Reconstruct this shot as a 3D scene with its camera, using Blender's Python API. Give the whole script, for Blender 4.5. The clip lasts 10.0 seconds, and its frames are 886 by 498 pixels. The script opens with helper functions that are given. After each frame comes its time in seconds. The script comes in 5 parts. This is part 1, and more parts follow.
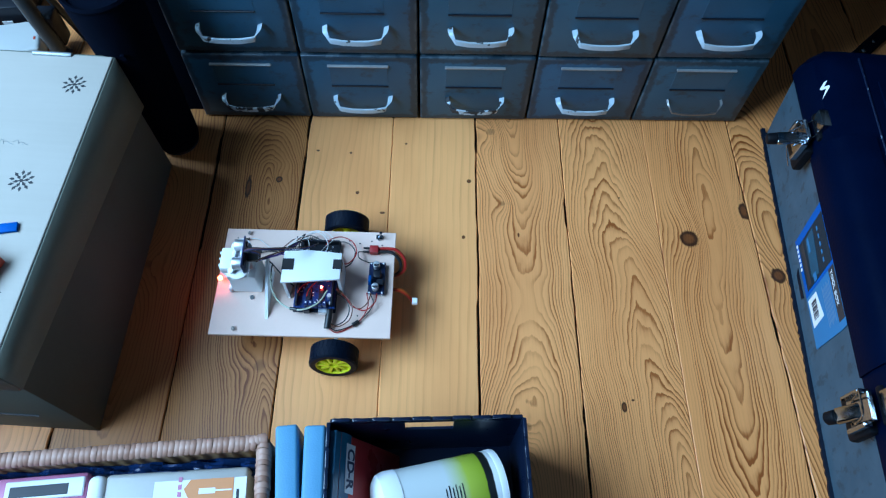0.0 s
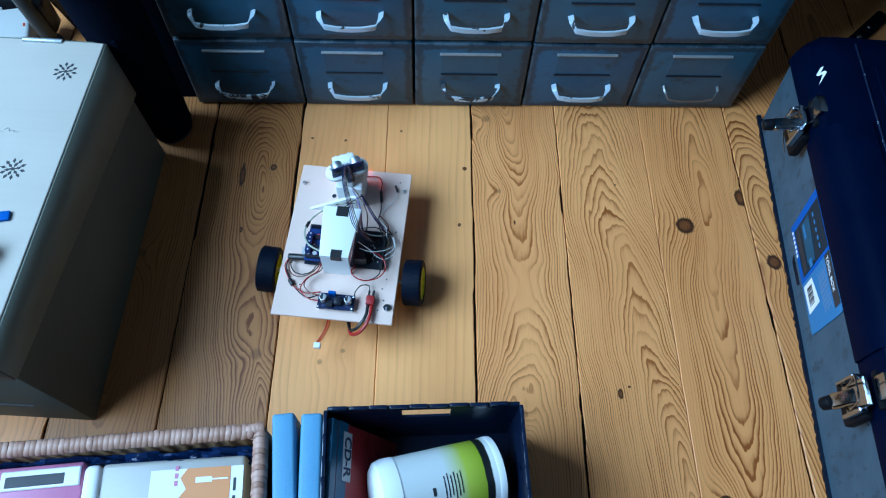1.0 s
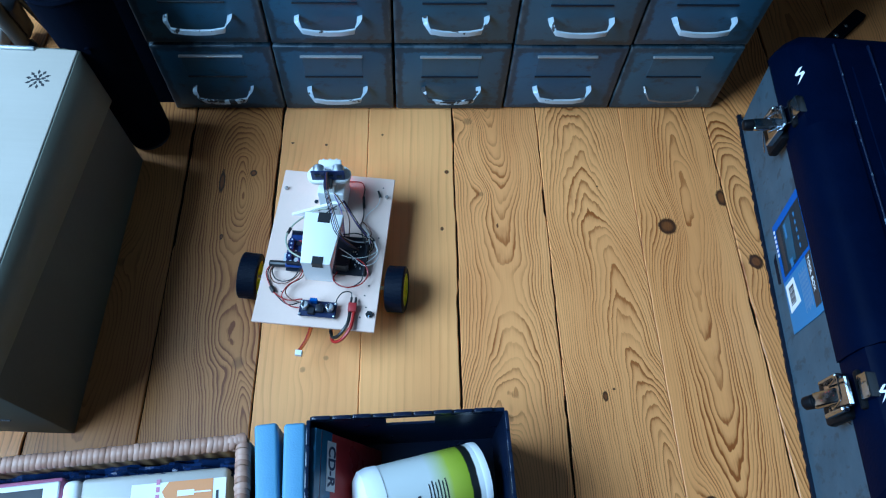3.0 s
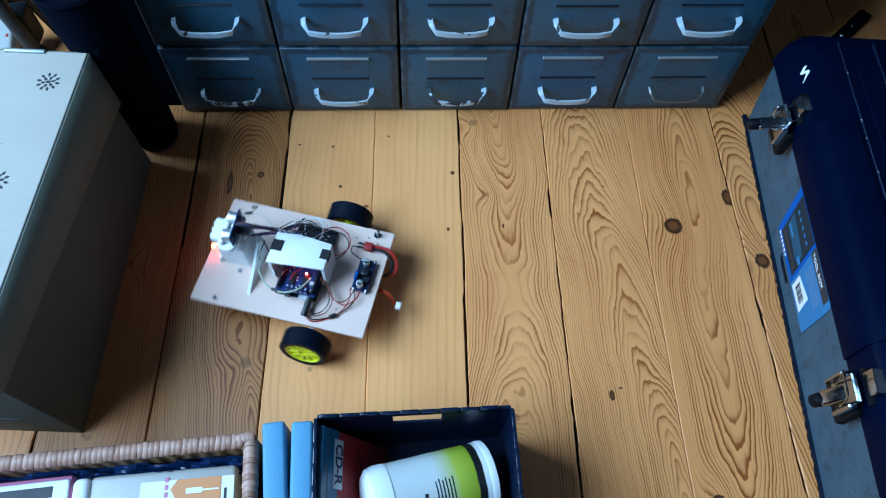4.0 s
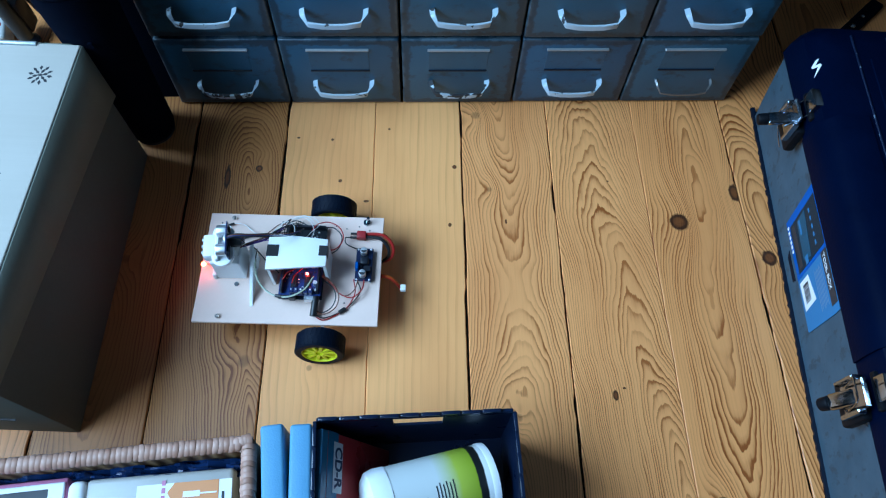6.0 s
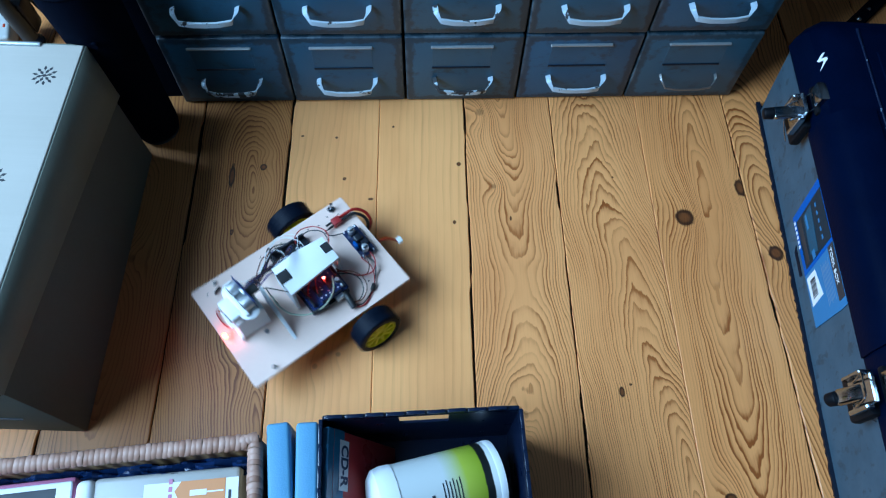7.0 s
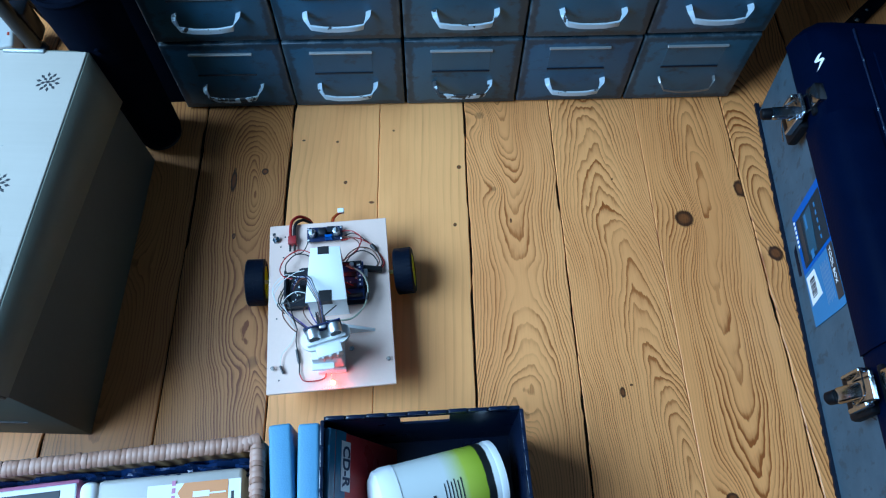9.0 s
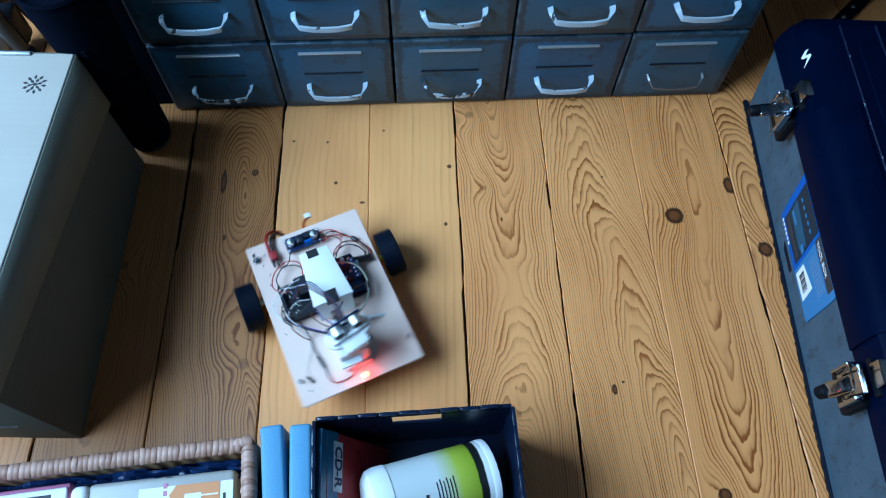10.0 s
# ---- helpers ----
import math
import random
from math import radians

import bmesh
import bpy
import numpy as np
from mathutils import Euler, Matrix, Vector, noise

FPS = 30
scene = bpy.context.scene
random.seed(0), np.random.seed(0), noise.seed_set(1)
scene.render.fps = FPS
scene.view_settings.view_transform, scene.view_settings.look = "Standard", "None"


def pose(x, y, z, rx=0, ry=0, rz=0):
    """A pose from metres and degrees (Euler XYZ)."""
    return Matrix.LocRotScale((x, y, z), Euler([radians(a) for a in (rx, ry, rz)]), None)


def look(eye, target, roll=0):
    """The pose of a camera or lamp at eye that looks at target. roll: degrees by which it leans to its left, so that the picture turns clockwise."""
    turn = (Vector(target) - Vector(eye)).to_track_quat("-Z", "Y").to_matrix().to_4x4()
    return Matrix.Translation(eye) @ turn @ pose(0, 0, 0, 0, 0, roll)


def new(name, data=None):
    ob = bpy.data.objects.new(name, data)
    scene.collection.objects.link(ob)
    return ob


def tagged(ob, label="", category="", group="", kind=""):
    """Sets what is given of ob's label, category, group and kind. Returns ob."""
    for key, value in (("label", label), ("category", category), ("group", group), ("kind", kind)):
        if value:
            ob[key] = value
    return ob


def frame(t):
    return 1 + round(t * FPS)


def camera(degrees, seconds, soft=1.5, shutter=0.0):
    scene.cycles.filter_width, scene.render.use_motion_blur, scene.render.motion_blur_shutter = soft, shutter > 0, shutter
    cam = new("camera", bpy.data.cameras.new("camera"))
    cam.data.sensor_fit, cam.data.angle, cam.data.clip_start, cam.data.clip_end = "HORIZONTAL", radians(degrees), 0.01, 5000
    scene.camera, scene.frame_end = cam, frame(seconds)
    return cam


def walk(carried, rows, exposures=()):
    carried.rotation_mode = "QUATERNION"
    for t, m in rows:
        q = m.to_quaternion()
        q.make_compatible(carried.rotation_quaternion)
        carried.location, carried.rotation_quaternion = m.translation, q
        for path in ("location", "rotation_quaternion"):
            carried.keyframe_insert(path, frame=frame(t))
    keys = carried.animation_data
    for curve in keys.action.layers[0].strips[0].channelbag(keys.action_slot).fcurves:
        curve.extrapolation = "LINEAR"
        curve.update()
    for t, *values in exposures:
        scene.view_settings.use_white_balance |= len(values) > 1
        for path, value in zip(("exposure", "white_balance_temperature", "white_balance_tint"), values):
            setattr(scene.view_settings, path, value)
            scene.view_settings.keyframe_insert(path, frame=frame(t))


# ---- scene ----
cam = camera(65.5, 10.0, soft=1.15, shutter=0.5)
PATH = [
    (0, (-0.055, -0.527, 0.916), (-0.012, 0.44, -0.834), 2.7),
    (0.5, (-0.058, -0.531, 0.912), (0.003, 0.421, -0.845), 3.7),
    (1, (-0.057, -0.527, 0.912), (0.002, 0.412, -0.853), 3.4),
    (1.5, (-0.056, -0.522, 0.91), (0.003, 0.412, -0.858), 3.3),
    (2, (-0.055, -0.52, 0.91), (0.02, 0.416, -0.856), 4.0),
    (2.5, (-0.053, -0.514, 0.911), (0.05, 0.416, -0.857), 5.1),
    (4, (-0.052, -0.526, 0.911), (0.029, 0.423, -0.847), 3.5),
    (4.5, (-0.055, -0.522, 0.909), (0.016, 0.415, -0.856), 3.3),
    (5, (-0.055, -0.513, 0.906), (0.015, 0.409, -0.868), 3.2),
    (5.5, (-0.053, -0.504, 0.904), (0.026, 0.41, -0.873), 3.8),
    (7, (-0.051, -0.502, 0.902), (0.011, 0.402, -0.881), 2.4),
    (7.5, (-0.05, -0.505, 0.901), (0.0, 0.395, -0.884), 1.6),
    (8, (-0.05, -0.506, 0.901), (-0.001, 0.397, -0.882), 1.4),
    (8.5, (-0.048, -0.505, 0.905), (0.006, 0.402, -0.877), 1.6),
    (9, (-0.047, -0.509, 0.905), (0.005, 0.41, -0.871), 1.4),
    (9.5, (-0.046, -0.509, 0.906), (0.016, 0.41, -0.87), 1.8),
    (10, (-0.043, -0.511, 0.904), (0.027, 0.409, -0.87), 1.8),
]
walk(cam, [(t, look(eye, target, roll)) for t, eye, target, roll in PATH])



# ---- light ----
world = bpy.data.worlds.new("daylight")
scene.world = world
world.use_nodes = True
wn = world.node_tree
sky = wn.nodes.new("ShaderNodeTexSky")
sky.sky_type, sky.sun_disc = "NISHITA", False
sky.sun_elevation, sky.sun_rotation = radians(40), radians(200)
wn.links.new(sky.outputs[0], wn.nodes["Background"].inputs[0])
wn.nodes["Background"].inputs[1].default_value = 0.08

# the window's daylight, in its opening in the west wall
WIN = dict(x=-1.60, y0=-1.32, y1=0.50, z0=0.95, z1=2.98)
lamp = bpy.data.lights.new("window_light", "AREA")
lamp.shape, lamp.size, lamp.size_y = "RECTANGLE", WIN["y1"] - WIN["y0"], WIN["z1"] - WIN["z0"]
lamp.energy, lamp.color = 224, (0.368, 0.655, 1.0)
lamp_ob = new("window_light", lamp)
WY, WZ = (WIN["y0"] + WIN["y1"]) / 2, (WIN["z0"] + WIN["z1"]) / 2
lamp_ob.matrix_world = look((WIN["x"], WY, WZ), (0, WY, WZ))
scene.view_settings.exposure = 0.0


# ---- mesh helpers ----
def merge(bm, tmp, m=None):
    if m is not None:
        tmp.transform(m)
    me = bpy.data.meshes.new("tmp")
    tmp.to_mesh(me)
    tmp.free()
    bm.from_mesh(me)
    bpy.data.meshes.remove(me)
    return bm


def box(lo, hi, bev=0.0, seg=2, bm=None, m=None):
    bm = bm or bmesh.new()
    tmp = bmesh.new()
    bmesh.ops.create_cube(tmp, size=1)
    for v in tmp.verts:
        v.co = Vector([lo[k] + (v.co[k] + 0.5) * (hi[k] - lo[k]) for k in range(3)])
    if bev:
        bmesh.ops.bevel(tmp, geom=tmp.edges[:], offset=bev, segments=seg, profile=0.5, affect="EDGES")
    return merge(bm, tmp, m)


def rod(p0, p1, r0, r1=None, seg=20, bev=0.0, bm=None):
    """A cylinder or cone from p0 to p1."""
    bm = bm or bmesh.new()
    tmp = bmesh.new()
    d = Vector(p1) - Vector(p0)
    bmesh.ops.create_cone(tmp, cap_ends=True, segments=seg, radius1=r0, radius2=r0 if r1 is None else r1, depth=d.length)
    if bev:
        rim = [e for e in tmp.edges if abs(e.verts[0].co.z - e.verts[1].co.z) < 1e-6]
        bmesh.ops.bevel(tmp, geom=rim, offset=bev, segments=3, profile=0.5, affect="EDGES")
    m = Matrix.Translation((Vector(p0) + Vector(p1)) / 2) @ d.to_track_quat("Z", "Y").to_matrix().to_4x4()
    return merge(bm, tmp, m)


def ball(c, r, bm=None, seg=12, squash=1.0):
    bm = bm or bmesh.new()
    tmp = bmesh.new()
    bmesh.ops.create_uvsphere(tmp, u_segments=seg, v_segments=seg // 2 + 1, radius=r)
    return merge(bm, tmp, Matrix.Translation(c) @ Matrix.Diagonal((1, 1, squash, 1)))


def prism(outline, z0, z1, bev=0.0, bm=None, m=None):
    """An upright slab with the given outline in x and y."""
    bm = bm or bmesh.new()
    tmp = bmesh.new()
    low = [tmp.verts.new((x, y, z0)) for x, y in outline]
    top = [tmp.verts.new((x, y, z1)) for x, y in outline]
    n = len(outline)
    tmp.faces.new(low[::-1])
    tmp.faces.new(top)
    for k in range(n):
        tmp.faces.new((low[k], low[(k + 1) % n], top[(k + 1) % n], top[k]))
    bmesh.ops.recalc_face_normals(tmp, faces=tmp.faces[:])
    if bev:
        rim = [e for e in tmp.edges if abs(e.verts[0].co.z - e.verts[1].co.z) < 1e-6]
        bmesh.ops.bevel(tmp, geom=rim, offset=bev, segments=2, profile=0.5, affect="EDGES")
    return merge(bm, tmp, m)


def spun(profile, seg=40, bm=None, m=None):
    """A body of revolution round z from (radius, height) pairs; closed where the radius is 0."""
    bm = bm or bmesh.new()
    tmp = bmesh.new()
    rings = []
    for r, z in profile:
        if r < 1e-6:
            rings.append([tmp.verts.new((0, 0, z))])
        else:
            rings.append([tmp.verts.new((r * math.cos(2 * math.pi * k / seg), r * math.sin(2 * math.pi * k / seg), z)) for k in range(seg)])
    for a, b in zip(rings, rings[1:]):
        for k in range(seg):
            j = (k + 1) % seg
            if len(a) == 1 and len(b) > 1:
                tmp.faces.new((a[0], b[k], b[j]))
            elif len(b) == 1 and len(a) > 1:
                tmp.faces.new((a[k], a[j], b[0]))
            elif len(a) > 1:
                tmp.faces.new((a[k], a[j], b[j], b[k]))
    bmesh.ops.recalc_face_normals(tmp, faces=tmp.faces[:])
    return merge(bm, tmp, m)


def tube(points, r, seg=7, steps=6, bm=None):
    """A round wire along a smooth line through the points."""
    bm = bm or bmesh.new()
    p = [Vector(q) for q in points]
    p = [2 * p[0] - p[1]] + p + [2 * p[-1] - p[-2]]
    line = []
    for a, b, c, d in zip(p, p[1:], p[2:], p[3:]):
        for k in range(steps):
            t = k / steps
            line.append(0.5 * ((2 * b) + (c - a) * t + (2 * a - 5 * b + 4 * c - d) * t * t + (3 * b - a - 3 * c + d) * t ** 3))
    line.append(p[-2])
    rings, side = [], None
    for k, q in enumerate(line):
        d = (line[min(k + 1, len(line) - 1)] - line[max(k - 1, 0)]).normalized()
        side = d.orthogonal().normalized() if side is None else (side - d * side.dot(d)).normalized()
        other = d.cross(side)
        rings.append([bm.verts.new(q + r * (math.cos(2 * math.pi * j / seg) * side + math.sin(2 * math.pi * j / seg) * other)) for j in range(seg)])
    for a, b in zip(rings, rings[1:]):
        for j in range(seg):
            bm.faces.new((a[j], a[(j + 1) % seg], b[(j + 1) % seg], b[j]))
    bm.faces.new(rings[0][::-1])
    bm.faces.new(rings[-1])
    return bm


def mesh_of(name, bm, material, smooth=35):
    me = bpy.data.meshes.new(name)
    bm.to_mesh(me)
    bm.free()
    me.materials.append(material)
    if smooth:
        me.polygons.foreach_set("use_smooth", [True] * len(me.polygons))
        me.set_sharp_from_angle(angle=radians(smooth))
    return me


def part(name, bm, material, parent=None, label="", m=None, smooth=35):
    ob = new(name, mesh_of(name, bm, material, smooth))
    ob.parent = parent
    if m is not None:
        ob.matrix_basis = m
    return tagged(ob, label)


def thing(name, m, label, category, group="", kind=""):
    ob = new(name)
    ob.empty_display_size = 0.03
    ob.matrix_basis = m
    return tagged(ob, label, category, group, kind)


def lettering(text, size, depth=0.0002, bold=0.0):
    cu = bpy.data.curves.new("writing", "FONT")
    cu.body, cu.size, cu.extrude, cu.align_x, cu.align_y = text, size, depth, "CENTER", "CENTER"
    cu.offset = bold
    tmp = bpy.data.objects.new("writing", cu)
    me = bpy.data.meshes.new_from_object(tmp)
    bm = bmesh.new()
    bm.from_mesh(me)
    bpy.data.objects.remove(tmp)
    bpy.data.meshes.remove(me)
    return bm


# ---- materials ----
class Nodes:
    """A material under construction."""

    def __init__(self, name):
        self.mat = bpy.data.materials.new(name)
        self.mat.use_nodes = True
        self.t = self.mat.node_tree
        self.b = self.t.nodes["Principled BSDF"]

    def add(self, kind, **values):
        n = self.t.nodes.new(kind)
        for key, v in values.items():
            n.inputs[key].default_value = v
        return n

    def link(self, a, b):
        self.t.links.new(a, b)

    def math(self, op, a, b=0.0, c=0.0):
        n = self.t.nodes.new("ShaderNodeMath")
        n.operation = op
        for k, v in enumerate((a, b, c)):
            if isinstance(v, (int, float)):
                n.inputs[k].default_value = v
            else:
                self.link(v, n.inputs[k])
        return n.outputs[0]

    def mix(self, f, a, b, mode="MIX"):
        n = self.t.nodes.new("ShaderNodeMix")
        n.data_type, n.blend_type = "RGBA", mode
        for socket, v in ((n.inputs[0], f), (n.inputs[6], a), (n.inputs[7], b)):
            if isinstance(v, (int, float)):
                socket.default_value = v
            elif isinstance(v, tuple):
                socket.default_value = (*v, 1.0)
            else:
                self.link(v, socket)
        return n.outputs[2]

    def noise(self, vec, scale, detail=3.0, rough=0.55):
        n = self.add("ShaderNodeTexNoise", Scale=scale, Detail=detail, Roughness=rough)
        if vec is not None:
            self.link(vec, n.inputs["Vector"])
        return n.outputs["Fac"]

    def ramp(self, f, *stops):
        n = self.t.nodes.new("ShaderNodeValToRGB")
        e = n.color_ramp.elements
        while len(e) < len(stops):
            e.new(0.5)
        for el, (pos, v) in zip(e, stops):
            el.position = pos
            el.color = (*v, 1) if isinstance(v, tuple) else (v, v, v, 1)
        self.link(f, n.inputs[0])
        return n.outputs[0]

    def coords(self):
        return self.t.nodes.new("ShaderNodeTexCoord").outputs["Object"]

    def stretched(self, vec, sx, sy, sz, off=(0, 0, 0)):
        n = self.t.nodes.new("ShaderNodeMapping")
        n.inputs["Scale"].default_value = (sx, sy, sz)
        n.inputs["Location"].default_value = off
        self.link(vec, n.inputs["Vector"])
        return n.outputs[0]

    def bump(self, height, strength, distance=0.001):
        n = self.add("ShaderNodeBump", Strength=strength, Distance=distance)
        self.link(height, n.inputs["Height"])
        self.link(n.outputs[0], self.b.inputs["Normal"])

    def done(self, color=None, rough=None, metal=None, **rest):
        for key, v in (("Base Color", color), ("Roughness", rough), ("Metallic", metal), *((k.replace("_", " "), w) for k, w in rest.items())):
            if v is None:
                continue
            if isinstance(v, (int, float)):
                self.b.inputs[key].default_value = v
            elif isinstance(v, tuple):
                self.b.inputs[key].default_value = (*v, 1.0)
            else:
                self.link(v, self.b.inputs[key])
        return self.mat


def plain(name, color, rough=0.5, metal=0.0, vary=0.12, scale=30.0, grit=0.15, **rest):
    """A surface with soft stains, fine grain and a little relief."""
    n = Nodes(name)
    c = n.coords()
    broad, fine = n.noise(c, scale, 4), n.noise(c, scale * 14, 2)
    dark, light = tuple(v * (1 - vary) for v in color), tuple(min(1, v * (1 + vary)) for v in color)
    col = n.mix(n.math("MULTIPLY_ADD", fine, 0.35, n.math("MULTIPLY", broad, 0.65)), dark, light)
    rgh = n.math("MULTIPLY_ADD", broad, 0.2, rough - 0.1)
    n.bump(fine, grit, 0.0006)
    return n.done(col, rgh, metal, **rest)


def glow(name, color, strength):
    n = Nodes(name)
    return n.done((0.3, 0.02, 0.01), 0.3, 0.0, Emission_Color=color, Emission_Strength=strength)


def pine(name, seed, line, depth, freq, contrast, tone, knots, wavy=1.0, pale_bands=()):
    """Oiled pine sawn near the heart. line: (y, x) along which the heart runs; depth: (y, metres) of the heart below the face;
    knots: (x, y, radius, length against width), a negative radius for a pale, sound knot; pale_bands: (x, y, half width, half length) of sapwood."""
    n = Nodes(name)
    c = n.coords()
    sep = n.t.nodes.new("ShaderNodeSeparateXYZ")
    n.link(c, sep.inputs[0])
    x, y = sep.outputs[0], sep.outputs[1]
    along = n.math("MULTIPLY_ADD", y, 1 / 1.2, 0.7 / 1.2)

    def course(rows, low, span):
        """A smooth value along the board."""
        ramp = n.t.nodes.new("ShaderNodeValToRGB")
        ramp.color_ramp.interpolation = "CARDINAL"
        e = ramp.color_ramp.elements
        rows = sorted(rows)
        while len(e) < len(rows):
            e.new(0.5)
        for el, (yy, v) in zip(e, rows):
            el.position = (yy + 0.7) / 1.2
            el.color = ((v - low) / span,) * 3 + (1,)
        n.link(along, ramp.inputs[0])
        return n.math("MULTIPLY_ADD", ramp.outputs[0], span, low)

    lo_x = min(v for _, v in line) - 0.02
    xc = course(line, lo_x, max(v for _, v in line) + 0.02 - lo_x)
    d = course(depth, -0.10, 0.20)
    slow = n.noise(n.stretched(c, 9, 4.0, 1, (seed, seed * 2.3, 0)), 1.0, 2.0, 0.5)
    mid = n.noise(n.stretched(c, 46, 13, 1, (seed * 3, seed, 0)), 1.0, 2.0, 0.5)
    saw = n.noise(n.stretched(c, 240, 46, 1, (0, seed, 0)), 1.0, 2.0)
    dx = n.math("SUBTRACT", x, xc)
    dx = n.math("MULTIPLY_ADD", n.math("SUBTRACT", slow, 0.5), 0.026, dx)
    r = n.math("SQRT", n.math("MULTIPLY_ADD", dx, dx, n.math("MULTIPLY_ADD", d, d, 0.000012)))
    r = n.math("MULTIPLY_ADD", slow, 0.012, r)
    r = n.math("MULTIPLY_ADD", mid, 0.0075 * wavy, r)
    r = n.math("MULTIPLY_ADD", saw, 0.0012 * wavy, r)
    core = None
    rough_edge = n.noise(c, 130, 2.0)
    for kx, ky, size, long in knots:
        kr = abs(size)
        ax = n.math("SUBTRACT", x, kx)
        ay = n.math("SUBTRACT", y, ky)
        d2 = n.math("MULTIPLY_ADD", ax, ax, n.math("MULTIPLY", n.math("MULTIPLY", ay, ay), 0.30 / long))
        if kr > 0.0045 and long < 2:
            r = n.math("MULTIPLY_ADD", n.math("EXPONENT", n.math("MULTIPLY", d2, -1.0 / (2.4 * kr) ** 2)), 2.0 * kr, r)
        e2 = n.math("MULTIPLY_ADD", ax, ax, n.math("MULTIPLY", n.math("MULTIPLY", ay, ay), 1 / long ** 2))
        e2 = n.math("MULTIPLY", e2, n.math("MULTIPLY_ADD", rough_edge, 1.1, 0.45))
        k = n.math("EXPONENT", n.math("MULTIPLY", n.math("MULTIPLY", e2, e2), -1.0 / kr ** 4))
        k = k if size > 0 else n.math("MULTIPLY", k, 0.42)
        core = k if core is None else n.math("MAXIMUM", core, k)
    turns = n.math("MULTIPLY", r, freq)
    ring = n.math("FRACT", turns)
    year = n.math("FRACT", n.math("MULTIPLY", n.math("SINE", n.math("MULTIPLY", n.math("FLOOR", turns), 12.9)), 437.5))
    late = n.ramp(ring, (0.0, 0.0), (0.30, 0.04), (0.62, 0.30), (0.84, 0.95), (0.93, 1.0), (1.0, 0.0))
    fibre = n.noise(n.stretched(c, 520, 9, 1, (seed, 0, 0)), 1.0, 3.0, 0.6)
    fade = n.ramp(n.noise(n.stretched(c, 16, 4.0, 1, (0, seed * 1.7, 0)), 1.0, 2.0), (0.34, 0.42), (0.60, 1.1))
    amount = n.math("MULTIPLY", n.math("MULTIPLY", n.math("MULTIPLY", late, n.math("MULTIPLY_ADD", year, 0.95, 0.40)), fade), contrast)
    for bx, by, wx, wy in pale_bands:
        u = n.math("MULTIPLY", n.math("SUBTRACT", x, bx), 1 / wx)
        v = n.math("MULTIPLY", n.math("SUBTRACT", y, by), 1 / wy)
        q = n.math("EXPONENT", n.math("MULTIPLY", n.math("MULTIPLY_ADD", u, u, n.math("MULTIPLY", v, v)), -1.0))
        amount = n.math("MULTIPLY", amount, n.math("MULTIPLY_ADD", q, -0.9, 1.0))
    amount = n.math("MULTIPLY", amount, n.math("MULTIPLY_ADD", fibre, 0.7, 0.65))
    amount = n.math("ADD", amount, n.math("MULTIPLY", n.math("SUBTRACT", fibre, 0.5), 0.30))
    pale, deep = tuple(v * t for v, t in zip((0.93, 0.378, 0.134), tone)), tuple(v * t for v, t in zip((0.33, 0.083, 0.016), tone))
    col = n.mix(amount, pale, deep)
    blotch = n.noise(n.stretched(c, 7, 2.5, 1, (seed * 5, 0, 0)), 1.0, 4.0)
    col = n.mix(n.math("MULTIPLY", n.ramp(blotch, (0.45, 0.0), (0.70, 1.0)), 0.42), col, tuple(v * t for v, t in zip((0.66, 0.212, 0.060), tone)))
    if core is not None:
        inner = n.mix(n.math("MULTIPLY", n.ramp(core, (0.84, 0.0), (0.985, 1.0)), n.math("MULTIPLY_ADD", rough_edge, 1.2, 0.1)), (0.024, 0.0045, 0.0008), (0.21, 0.052, 0.011))
        col = n.mix(n.ramp(core, (0.28, 0.0), (0.60, 0.94)), col, inner)
    n.bump(n.math("MULTIPLY_ADD", fibre, 0.5, n.math("MULTIPLY", late, -0.4)), 0.16, 0.0006)
    return n.done(col, n.math("MULTIPLY_ADD", blotch, 0.2, 0.34), 0.0)


